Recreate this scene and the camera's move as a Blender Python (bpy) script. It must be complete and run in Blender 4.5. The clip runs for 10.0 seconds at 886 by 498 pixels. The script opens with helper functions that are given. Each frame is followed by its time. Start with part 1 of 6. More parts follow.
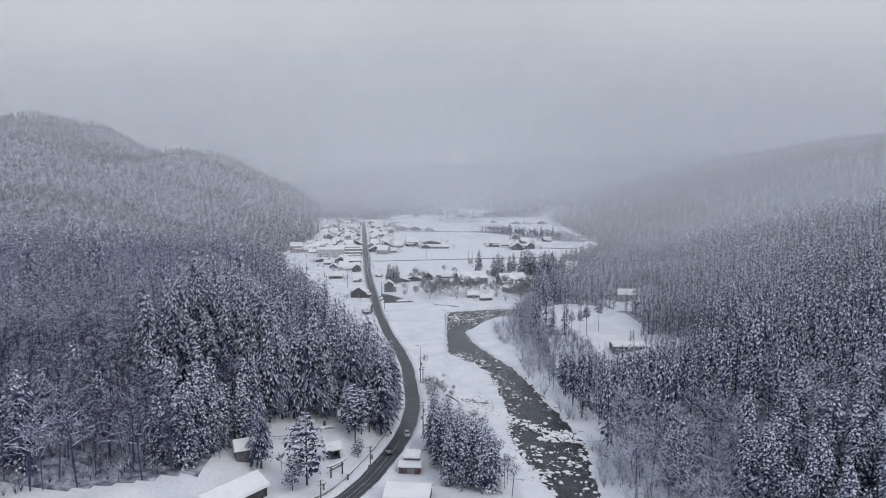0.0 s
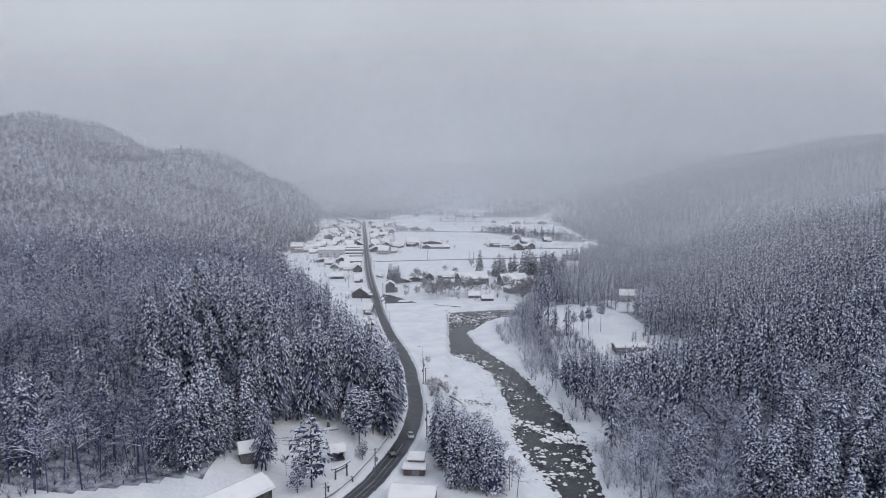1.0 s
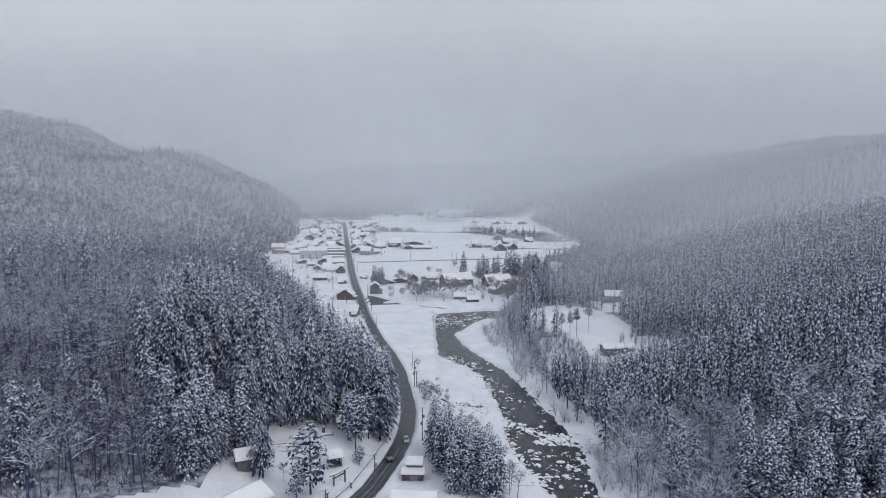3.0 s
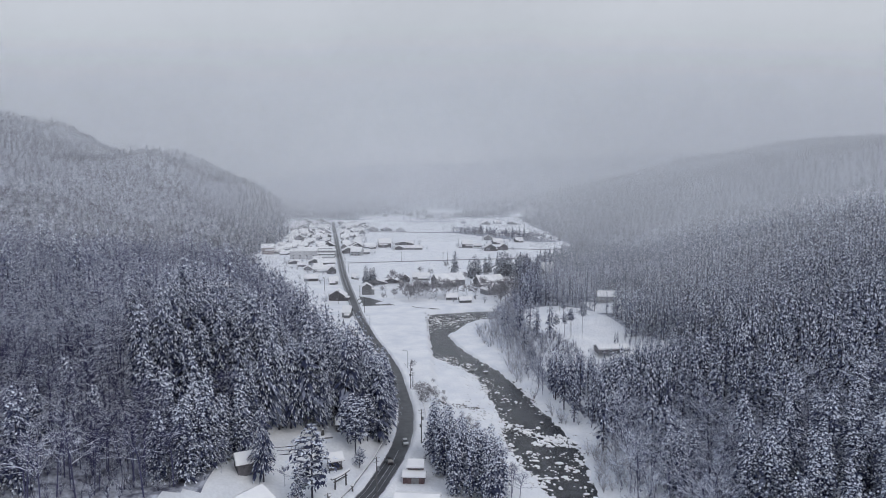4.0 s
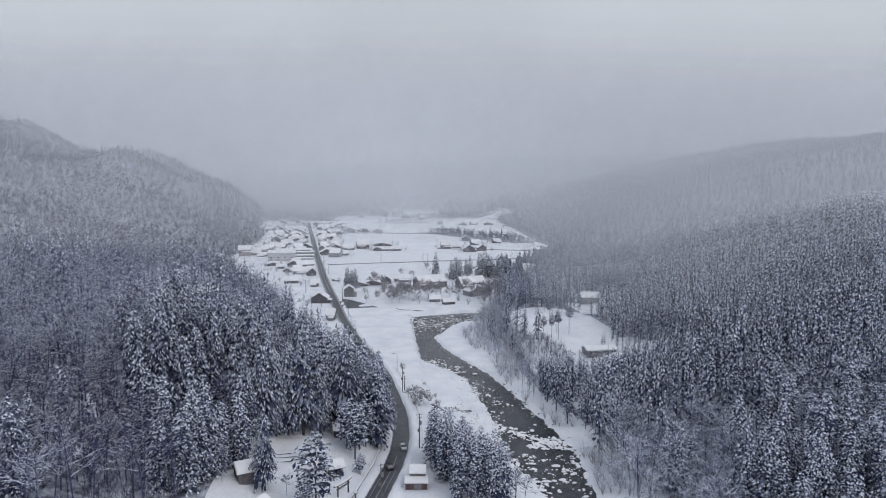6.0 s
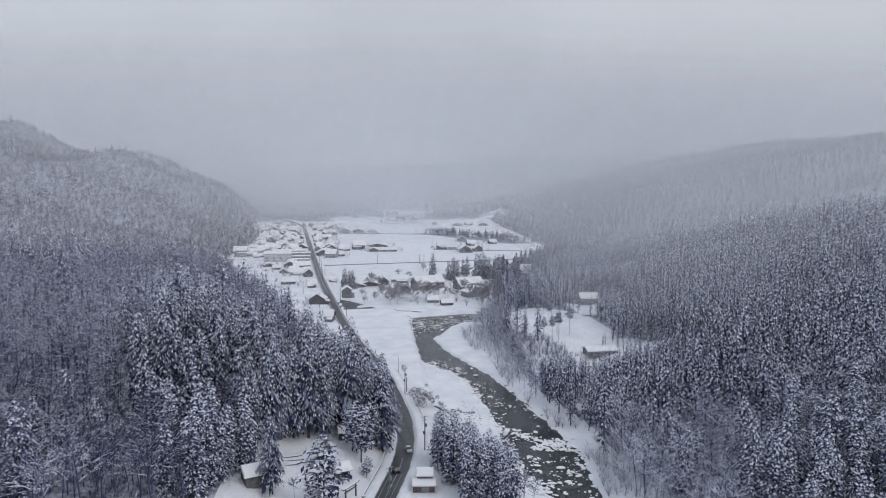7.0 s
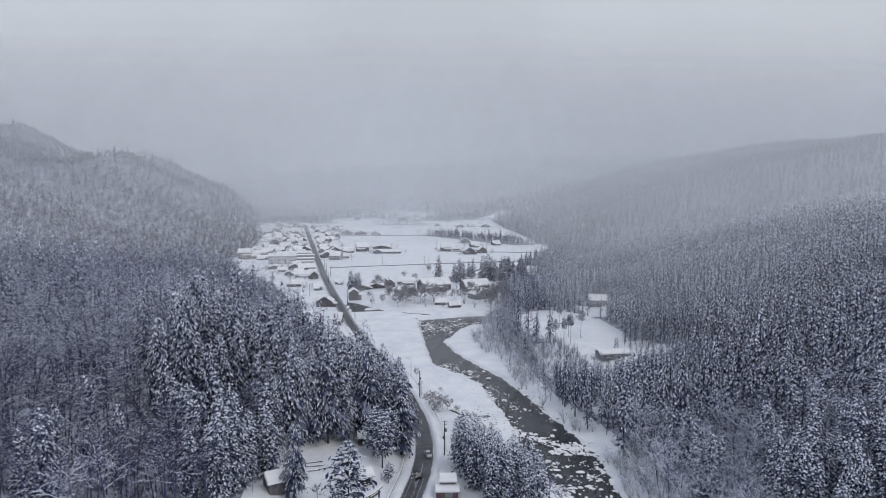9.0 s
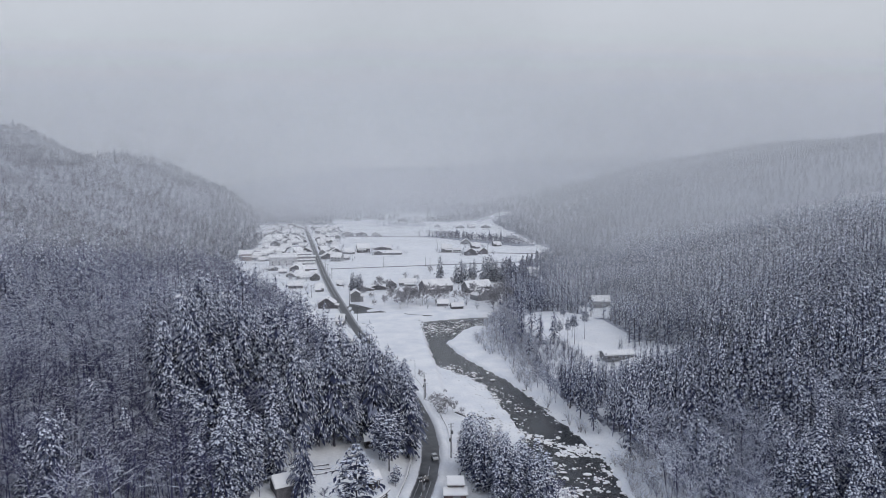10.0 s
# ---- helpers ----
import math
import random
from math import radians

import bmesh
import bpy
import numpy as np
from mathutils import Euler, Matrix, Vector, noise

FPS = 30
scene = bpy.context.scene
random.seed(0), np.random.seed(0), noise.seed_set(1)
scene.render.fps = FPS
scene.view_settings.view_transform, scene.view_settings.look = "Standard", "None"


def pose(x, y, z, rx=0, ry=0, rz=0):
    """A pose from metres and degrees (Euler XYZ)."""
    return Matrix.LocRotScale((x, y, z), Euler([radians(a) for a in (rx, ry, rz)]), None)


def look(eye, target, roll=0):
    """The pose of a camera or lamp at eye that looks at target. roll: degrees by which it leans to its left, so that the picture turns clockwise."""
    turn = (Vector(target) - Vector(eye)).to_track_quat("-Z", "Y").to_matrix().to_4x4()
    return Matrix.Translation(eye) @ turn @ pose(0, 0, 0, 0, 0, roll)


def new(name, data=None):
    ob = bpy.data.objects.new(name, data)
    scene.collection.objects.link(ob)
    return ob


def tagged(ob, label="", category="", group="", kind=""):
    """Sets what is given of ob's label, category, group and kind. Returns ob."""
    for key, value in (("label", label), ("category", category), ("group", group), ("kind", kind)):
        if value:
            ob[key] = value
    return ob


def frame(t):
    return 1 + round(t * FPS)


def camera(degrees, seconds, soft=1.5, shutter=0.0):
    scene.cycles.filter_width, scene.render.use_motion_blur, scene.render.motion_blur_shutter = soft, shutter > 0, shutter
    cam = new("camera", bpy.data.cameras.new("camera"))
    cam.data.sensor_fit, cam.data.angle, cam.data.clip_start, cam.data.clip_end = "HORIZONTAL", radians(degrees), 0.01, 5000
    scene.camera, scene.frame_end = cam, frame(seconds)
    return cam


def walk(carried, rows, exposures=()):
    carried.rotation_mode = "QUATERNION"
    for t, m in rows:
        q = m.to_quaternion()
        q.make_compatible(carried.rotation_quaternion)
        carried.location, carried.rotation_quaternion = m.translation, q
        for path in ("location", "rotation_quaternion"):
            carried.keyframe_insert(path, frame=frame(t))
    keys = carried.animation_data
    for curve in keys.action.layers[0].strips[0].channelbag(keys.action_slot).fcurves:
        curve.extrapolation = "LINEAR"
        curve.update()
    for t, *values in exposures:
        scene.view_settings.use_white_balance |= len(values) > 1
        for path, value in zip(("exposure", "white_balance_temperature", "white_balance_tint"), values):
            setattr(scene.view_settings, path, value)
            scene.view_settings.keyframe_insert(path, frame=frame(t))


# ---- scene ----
cam = camera(66.0, 10.0, soft=1.0)
PATH = [
    (0, (-3.413, 6.692, 87.373), (-2.613, 106.189, 77.392), 0.05),
    (0.5, (-3.908, 6.796, 87.627), (-3.108, 106.292, 77.628), 0.05),
    (1, (-4.683, 6.941, 87.883), (-3.833, 106.434, 77.867), 0.05),
    (1.5, (-5.704, 7.125, 88.140), (-4.804, 106.617, 78.110), 0.07),
    (2, (-6.941, 7.348, 88.395), (-5.490, 106.831, 78.349), 0.08),
    (2.5, (-8.360, 7.607, 88.647), (-5.560, 107.061, 78.596), 0.10),
    (4, (-13.413, 8.592, 89.368), (-7.561, 107.913, 79.313), 0.17),
    (4.5, (-15.263, 8.985, 89.591), (-8.611, 108.256, 79.543), 0.20),
    (5, (-17.148, 9.408, 89.803), (-9.449, 108.605, 79.769), 0.22),
    (5.5, (-19.042, 9.860, 90.002), (-10.192, 108.963, 79.983), 0.23),
    (7, (-24.508, 11.377, 90.503), (-13.707, 110.294, 80.563), 0.24),
    (7.5, (-26.174, 11.932, 90.632), (-15.322, 110.848, 80.731), 0.23),
    (8, (-27.720, 12.510, 90.740), (-16.819, 111.424, 80.884), 0.20),
    (8.5, (-29.125, 13.108, 90.825), (-18.179, 112.023, 81.025), 0.17),
    (9, (-30.364, 13.727, 90.885), (-19.467, 112.652, 81.142), 0.12),
    (9.5, (-31.417, 14.363, 90.919), (-20.464, 113.289, 81.236), 0.05),
    (10, (-32.261, 15.017, 90.924), (-21.264, 113.946, 81.319), -0.02),
]
walk(cam, [(t, look(eye, target, roll)) for t, eye, target, roll in PATH])

# ---------------------------------------------------------------- light
world = bpy.data.worlds.new("overcast_sky")
scene.world = world
world.use_nodes = True
wn, wl = world.node_tree.nodes, world.node_tree.links
wn.clear()
SUN_EL, SUN_AZ = radians(38), radians(140)
sky = wn.new("ShaderNodeTexSky")
sky.sky_type, sky.sun_disc, sky.sun_elevation, sky.sun_rotation = "NISHITA", False, SUN_EL, SUN_AZ
sky.dust_density, sky.air_density = 4.0, 1.0
scale = wn.new("ShaderNodeVectorMath")
scale.operation, scale.inputs[3].default_value = "SCALE", 0.12
wl.new(sky.outputs[0], scale.inputs[0])
coord = wn.new("ShaderNodeTexCoord")
split = wn.new("ShaderNodeSeparateXYZ")
wl.new(coord.outputs["Generated"], split.inputs[0])
cloud = wn.new("ShaderNodeValToRGB")
cloud.color_ramp.elements[0].position, cloud.color_ramp.elements[0].color = 0.0, (0.485, 0.512, 0.56, 1)
cloud.color_ramp.elements[1].position, cloud.color_ramp.elements[1].color = 1.0, (0.64, 0.69, 0.82, 1)
e = cloud.color_ramp.elements.new(0.22)
e.color = (0.585, 0.615, 0.668, 1)
wl.new(split.outputs["Z"], cloud.inputs[0])
blot = wn.new("ShaderNodeTexNoise")
blot.inputs["Scale"].default_value, blot.inputs["Detail"].default_value = 2.2, 3.0
wl.new(coord.outputs["Generated"], blot.inputs["Vector"])
soft_blot = wn.new("ShaderNodeMapRange")
soft_blot.inputs[1].default_value, soft_blot.inputs[2].default_value = 0.3, 0.7
soft_blot.inputs[3].default_value, soft_blot.inputs[4].default_value = 0.94, 1.06
wl.new(blot.outputs[0], soft_blot.inputs[0])
blotted = wn.new("ShaderNodeVectorMath")
blotted.operation = "SCALE"
wl.new(cloud.outputs[0], blotted.inputs[0])
wl.new(soft_blot.outputs[0], blotted.inputs[3])
mixed = wn.new("ShaderNodeMix")
mixed.data_type, mixed.inputs[0].default_value = "RGBA", 0.9
wl.new(scale.outputs[0], mixed.inputs[6])
wl.new(blotted.outputs[0], mixed.inputs[7])
back = wn.new("ShaderNodeBackground")
back.inputs[1].default_value = 1.0
wl.new(mixed.outputs[2], back.inputs[0])
wl.new(back.outputs[0], wn.new("ShaderNodeOutputWorld").inputs[0])

sun = new("sun", bpy.data.lights.new("sun", "SUN"))
sun.data.energy, sun.data.angle, sun.data.color = 0.5, radians(40), (1.0, 0.97, 0.94)
sun.matrix_world = look((0, 0, 300), (-60, 100, 170))

# ---------------------------------------------------------------- materials


def material(name, rough=0.8, metal=0.0, base=(0.5, 0.5, 0.5), other=None, scale=1.0, detail=6.0, bump=0.0, bump_scale=None, contrast=(0.35, 0.65),
             per_object=0.0, per_island=0.0, spec=0.3, fine=None, fine_scale=20.0, frost=None):
    """A surface of two tones mixed by large noise, with fine grain, relief and a lightness that varies piece by piece."""
    m = bpy.data.materials.new(name)
    m.use_nodes = True
    n, l = m.node_tree.nodes, m.node_tree.links
    b = n["Principled BSDF"]
    b.inputs["Roughness"].default_value, b.inputs["Metallic"].default_value = rough, metal
    b.inputs["Specular IOR Level"].default_value = spec
    geo = n.new("ShaderNodeNewGeometry")
    tex = n.new("ShaderNodeTexNoise")
    tex.inputs["Scale"].default_value, tex.inputs["Detail"].default_value = scale, detail
    l.new(geo.outputs["Position"], tex.inputs["Vector"])
    ramp = n.new("ShaderNodeValToRGB")
    ramp.color_ramp.elements[0].position, ramp.color_ramp.elements[1].position = contrast
    ramp.color_ramp.elements[0].color = (*base, 1)
    ramp.color_ramp.elements[1].color = (*(other or base), 1)
    l.new(tex.outputs[0], ramp.inputs[0])
    out = ramp.outputs[0]
    if fine:
        t2 = n.new("ShaderNodeTexNoise")
        t2.inputs["Scale"].default_value, t2.inputs["Detail"].default_value = fine_scale, 4.0
        l.new(geo.outputs["Position"], t2.inputs["Vector"])
        r2 = n.new("ShaderNodeMapRange")
        r2.inputs[1].default_value, r2.inputs[2].default_value = 0.3, 0.7
        r2.inputs[3].default_value, r2.inputs[4].default_value = 1 - fine, 1 + fine
        l.new(t2.outputs[0], r2.inputs[0])
        v = n.new("ShaderNodeVectorMath")
        v.operation = "SCALE"
        l.new(out, v.inputs[0]), l.new(r2.outputs[0], v.inputs[3])
        out = v.outputs[0]
    if per_object or per_island:
        src = n.new("ShaderNodeObjectInfo").outputs["Random"] if per_object else geo.outputs["Random Per Island"]
        amount = per_object or per_island
        r3 = n.new("ShaderNodeMapRange")
        r3.inputs[3].default_value, r3.inputs[4].default_value = 1 - amount, 1 + amount
        l.new(src, r3.inputs[0])
        v = n.new("ShaderNodeVectorMath")
        v.operation = "SCALE"
        l.new(out, v.inputs[0]), l.new(r3.outputs[0], v.inputs[3])
        out = v.outputs[0]
    if frost:
        tone, share = frost
        r5 = n.new("ShaderNodeMapRange")
        r5.inputs[1].default_value, r5.inputs[2].default_value = 1 - share - 0.15, 1 - share + 0.15
        l.new(geo.outputs["Random Per Island"], r5.inputs[0])
        mx = n.new("ShaderNodeMix")
        mx.data_type = "RGBA"
        l.new(r5.outputs[0], mx.inputs[0]), l.new(out, mx.inputs[6])
        mx.inputs[7].default_value = (*tone, 1)
        out = mx.outputs[2]
    l.new(out, b.inputs["Base Color"])
    if bump:
        t4 = n.new("ShaderNodeTexNoise")
        t4.inputs["Scale"].default_value, t4.inputs["Detail"].default_value = bump_scale or scale * 4, 8.0
        l.new(geo.outputs["Position"], t4.inputs["Vector"])
        bp = n.new("ShaderNodeBump")
        bp.inputs["Strength"].default_value, bp.inputs["Distance"].default_value = min(1.0, bump), bump
        l.new(t4.outputs[0], bp.inputs["Height"])
        l.new(bp.outputs[0], b.inputs["Normal"])
    return m


SNOW = material("snow", 0.75, base=(0.72, 0.748, 0.80), other=(0.845, 0.86, 0.885), scale=0.09, bump=0.45, bump_scale=0.6, fine=0.06, fine_scale=1.2)
ROOF_SNOW = material("roof_snow", 0.75, base=(0.80, 0.81, 0.84), other=(0.88, 0.885, 0.895), scale=0.3, bump=0.15, bump_scale=1.2, per_object=0.05)
TREE_SNOW = material("tree_snow", 0.8, base=(0.62, 0.67, 0.775), other=(0.77, 0.81, 0.89), scale=1.0, per_island=0.12)
NEEDLES = material("needles", 0.75, base=(0.029, 0.037, 0.09), other=(0.058, 0.071, 0.142), scale=0.07, per_island=0.4, frost=((0.24, 0.265, 0.345), 0.36))
# Needles greyed so that distant conifers carry the haze in their colour.
HAZED_NEEDLES = material("hazed_needles", 0.8, base=(0.075, 0.085, 0.115), other=(0.13, 0.14, 0.175), scale=0.07, per_island=0.4, frost=((0.34, 0.36, 0.41), 0.5))
BARK = material("bark", 0.9, base=(0.046, 0.044, 0.062), other=(0.085, 0.082, 0.11), scale=1.5, per_island=0.3)
TWIG = material("twig", 0.9, base=(0.05, 0.052, 0.11), other=(0.09, 0.092, 0.175), scale=0.03, per_island=0.3)
# Rime by the river; the same grey holds haze on the hills.
RIMED_HAZY_TWIG = material("rimed_hazy_twig", 0.9, base=(0.165, 0.167, 0.225), other=(0.28, 0.283, 0.35), scale=0.05, per_island=0.35)
# Twigs lightened to put the haze over the hills into their colour.
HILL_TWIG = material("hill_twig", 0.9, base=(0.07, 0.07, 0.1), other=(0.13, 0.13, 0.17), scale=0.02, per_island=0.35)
ORCHARD = material("orchard_twig", 0.9, base=(0.3, 0.295, 0.315), other=(0.42, 0.415, 0.44), scale=0.1, per_island=0.3)
FROST = material("frost", 0.85, base=(0.25, 0.25, 0.28), other=(0.38, 0.38, 0.42), scale=0.02, per_island=0.25)
# Brush through snow, with the shade under the trees mixed into its colour.
SHADED_UNDERGROWTH = material("shaded_woodland_floor", 0.9, base=(0.11, 0.115, 0.16), other=(0.54, 0.57, 0.65), scale=0.35, detail=9.0, bump=0.5, bump_scale=0.8, contrast=(0.36, 0.62), fine=0.3, fine_scale=0.9)
ASPHALT = material("wet_asphalt", 0.42, base=(0.045, 0.048, 0.055), other=(0.085, 0.09, 0.1), scale=0.35, bump=0.02, bump_scale=8, fine=0.2, fine_scale=3.0)
SLUSH = material("slush", 0.55, base=(0.22, 0.225, 0.245), other=(0.5, 0.51, 0.54), scale=0.6, bump=0.08, bump_scale=3)
WATER = material("river_water", 0.14, base=(0.02, 0.024, 0.03), other=(0.04, 0.045, 0.052), scale=0.15, bump=0.35, bump_scale=1.6, spec=0.35)
ROCK = material("river_rock", 0.8, base=(0.06, 0.06, 0.065), other=(0.16, 0.155, 0.155), scale=1.2, bump=0.1, bump_scale=4, per_object=0.3)
CONCRETE = material("concrete", 0.85, base=(0.2, 0.2, 0.21), other=(0.32, 0.32, 0.33), scale=0.5, bump=0.03, bump_scale=5)
WALLS = {
    "brown": material("brown_boards", 0.8, base=(0.11, 0.106, 0.118), other=(0.18, 0.174, 0.188), scale=0.8, fine=0.25, fine_scale=6, per_object=0.2),
    "red": material("red_brown_boards", 0.8, base=(0.1, 0.07, 0.074), other=(0.155, 0.112, 0.117), scale=0.8, fine=0.25, fine_scale=6, per_object=0.12),
    "grey": material("grey_siding", 0.75, base=(0.2, 0.205, 0.22), other=(0.3, 0.305, 0.32), scale=0.8, fine=0.15, fine_scale=6, per_object=0.25),
    "pale": material("pale_siding", 0.7, base=(0.42, 0.43, 0.46), other=(0.54, 0.54, 0.56), scale=0.6, fine=0.08, fine_scale=6, per_object=0.2),
    "pink": material("dusty_pink_plaster", 0.8, base=(0.33, 0.29, 0.285), other=(0.42, 0.37, 0.36), scale=0.6, fine=0.1, fine_scale=6),
    # Paler than the near wood: haze over the village is put into it.
    "timber": material("hazed_grey_timber", 0.85, base=(0.125, 0.125, 0.138), other=(0.21, 0.208, 0.222), scale=0.8, fine=0.25, fine_scale=5, per_object=0.3),
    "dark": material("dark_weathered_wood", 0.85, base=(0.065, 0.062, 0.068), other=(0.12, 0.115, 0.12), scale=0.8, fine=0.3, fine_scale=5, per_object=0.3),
}
GLASS = material("window_glass", 0.12, base=(0.05, 0.055, 0.065), other=(0.09, 0.095, 0.105), scale=2.0, spec=0.6)
ROOFING = material("roof_sheet", 0.55, base=(0.14, 0.135, 0.145), other=(0.22, 0.215, 0.225), scale=0.8, per_object=0.3)
POLE = material("pole_concrete", 0.8, base=(0.1, 0.1, 0.105), other=(0.17, 0.165, 0.17), scale=1.0)
STEEL = material("grey_steel", 0.45, 0.7, base=(0.25, 0.26, 0.28), other=(0.35, 0.36, 0.38), scale=2.0)

# ---------------------------------------------------------------- the lie of the land


def S(v):
    v = np.clip(v, 0, 1)
    return v * v * (3 - 2 * v)


ROAD_Y = [60, 110, 140, 165, 176, 197, 210, 224, 246, 262, 310, 347, 382, 397, 460, 530, 589, 662, 757, 883, 1059, 1323, 1500]
ROAD_X = [-150, -80, -45, -25.5, -21.5, -16.6, -14.6, -13.3, -12.7, -13.4, -17.4, -23.1, -30.5, -33.2, -43.7, -53.3, -61.7, -71.2, -82.1, -96.7, -116.2, -145.9, -165]
ROAD_Z = [14, 13, 12, 11, 10.5, 9.5, 8.6, 7.5, 6, 5, 3, 1.5, 0.7, 0.5, 0, 0, 0, 0, 0, 0, 0, 0, 0]


def road_x(y):
    return np.interp(y, ROAD_Y, ROAD_X)


def road_z(y):
    return np.interp(y, ROAD_Y, ROAD_Z)


def river_left(y):
    return np.interp(y, [100, 191, 203, 213, 220, 229, 242, 257, 277, 292, 318, 332, 354, 386, 424, 455, 468, 478],
                     [52, 30.4, 28.2, 26.2, 24.4, 23, 22.1, 24.7, 23.4, 22.4, 20.7, 15.5, 2.2, 1.9, 2.2, 3.2, 5, 40])


def river_right(y):
    return np.interp(y, [100, 191, 207, 224, 239, 254, 277, 300, 327, 351, 375, 404, 416, 436, 447, 455, 478],
                     [70, 42.7, 44.3, 46.4, 45.8, 44.4, 40.6, 38.1, 32.3, 24.6, 17.2, 12.7, 19.4, 27, 36, 120, 120])


def wood_edge(y):
    return np.interp(y, [100, 190, 214, 242, 264, 285, 330, 378, 441, 480], [62, 45, 50.5, 50.4, 46.3, 41.5, 39.4, 41, 44.5, 60])


def waves(x, y, size, seed=0.0):
    """Smooth uneven ground made of a few crossing waves."""
    a, b = x / size + seed, y / size - seed * 1.7
    return (np.sin(a * 1.0 + 1.3 * np.sin(b * 0.7)) + np.sin(b * 1.3 + 1.1 * np.sin(a * 0.9 + 2)) + 0.5 * np.sin(a * 2.3 - b * 1.9 + seed) + 0.5 * np.sin(a * 1.7 + b * 2.7)) / 3


def land(x, y):
    """Height of the snow surface."""
    x, y = np.asarray(x, float), np.asarray(y, float)
    xr, zr = road_x(y), road_z(y)
    # the strip between road and river: terrace, bank, flood plain
    top = np.interp(y, [150, 200, 230, 270, 300, 350, 420, 470, 500], [13, 12, 6, 0, -3, 0, 0.6, 2, 10])
    wide = np.interp(y, [150, 260, 350, 360, 470, 490], [11, 9, 3, 1.0, 1.0, 4])
    low = -1.4 * S((485 - y) / 12)
    z = zr + (low - zr) * S((x - top) / wide)
    # the wooded slope beyond the river
    fe = wood_edge(y)
    z = z + 2.6 * S((x - fe) / 9) * S((500 - y) / 40)
    slope = 0.27 * np.maximum(x - 72 - 0.06 * (y - 200), 0)
    crest = 0.6 * x + 0.8 * y - 500
    fall = 1 - S(crest / 200)
    slope = 66 * (1 - np.exp(-(slope ** 1.12) / 66)) * fall + waves(x, y, 30, 3) * 1.6 * S((x - 75) / 30) * fall
    slope = slope * (1 + 0.3 * S((y - 290) / 140) * S((x - 150) / 110))
    z = z + slope
    # the spur beside the road
    s = xr - 5 - x
    fade = S((330 - y) / 60)
    close = S((202 - y) / 18)
    shelf = (5.0 * S(s / 9) * (1 - close) + (2.3 * S(s / 6) + 2.7 * S((s - 13) / 14)) * close) * fade + 3.0 * S((s - 20) / 14) * S((195 - y) / 25)
    s0 = np.interp(y, [150, 185, 215, 300, 600], [36, 34, 6, 8, 12])
    w = np.interp(y, [150, 185, 230, 340, 440, 560], [85, 80, 62, 66, 90, 120])
    rise = (np.interp(y, [230, 300], [30, 40]) - zr) * S((s - s0) / w) * (1 - S((y - 430) / 190))
    knoll = (waves(x, y, 36, 1) * 1.8) * S((s - s0 - 10) / 40) * (1 - S((y - 480) / 120))
    spur = shelf + rise + knoll
    # the big hill behind the village
    xf = np.interp(y, [300, 450, 560, 800, 1125, 1400, 1800], [-190, -165, -150, -195, -208, -240, -300])
    g = np.interp(y, [300, 450, 800, 1050, 1200, 1400], [0.12, 0.16, 0.34, 0.75, 1.35, 1.35])
    d = np.maximum(xf - x, 0)
    # its ridge: a high shoulder, a saddle and a lower knob before it drops to the valley
    ridge = np.interp(x, [-1400, -780, -680, -625, -570, -510, -474, -440, -412, -382, -332, -292, -257, -215], [188, 176, 166, 184, 150, 127, 112, 117, 132, 114, 91, 78, 63, 42])
    hill = 240 * (1 - np.exp(-g * d / 240)) * S((y - 200) / 200)
    hill = hill + waves(x, y, 90, 5) * 5 * S(d / 150) + waves(x, y, 38, 2) * 2.5 * S(d / 80)
    hill = np.minimum(hill, (ridge + 3 * waves(x, y, 50, 3)) * (1 - S((y - 1270) / 600)))
    z = z + np.where(x < xr, np.maximum(spur, hill) + 0.25 * np.minimum(spur, np.maximum(hill, 0)) * S(d / 200), 0)
    # far hills
    xh = np.interp(y, [700, 937, 1439, 2000, 2600], [420, 225, 250, 160, 60])
    d = np.maximum(x - xh, 0)
    right = 228 * (1 - np.exp(-0.46 * d / 228)) * S((y - 700) / 320) * (1 - S((y - 1500) / 700))
    right = right + waves(x, y, 130, 7) * 12 * S(d / 200) * S((y - 700) / 320)
    far = np.interp(x, [-1200, -600, -420, -150, 250, 600, 1100, 1800], [66, 70, 102, 130, 140, 165, 185, 190]) * np.exp(-((y - 2750) / 430) ** 2) + waves(x, y, 210, 9) * 10 * S((y - 2100) / 300) * S((4200 - y) / 800)
    far = far + 6 * S((y - 1500) / 300)
    z = z + np.maximum(right, 0) + far
    z = z - 3.0 * np.exp(-(((x - 124) / 26) ** 2 + ((y - 462) / 34) ** 2))
    raised = S((x - 44) / 14) * (1 - S((x - 112) / 30)) * S((y - 318) / 30) * (1 - S((y - 452) / 40))
    z = z + (8.6 - z) * raised
    # faint drifts
    z = z + 0.12 * waves(x, y, 9, 4) * S((np.abs(x - xr) - 7) / 8)
    # roadway with ploughed banks, then the river bed
    dr = np.abs(x - xr) / np.sqrt(1 + np.gradient(road_x(np.linspace(60, 1500, 300)), 4.816)[np.clip(((y - 60) / 4.816).astype(int), 0, 299)] ** 2)
    on = (y > 60) & (y < 1480)
    flat = 1 - S((dr - 4.3) / 3.5)
    z = np.where(on, z + (zr - z) * flat, z)
    z = np.where(on, z + 0.55 * np.exp(-((dr - 4.3) / 0.7) ** 2) - 0.35 * (dr < 3.3), z)
    l, r = river_left(y), river_right(y)
    wob = waves(x, y, 2.6, 6) * 0.9 + waves(x, y, 1.1, 8) * 0.4
    inside = np.minimum(x - l - wob, r - x - wob)
    deep = S((inside + 0.6) / 1.6) * (y < 478) * (y > 60)
    z = z + (-3.6 - z) * deep
    return z


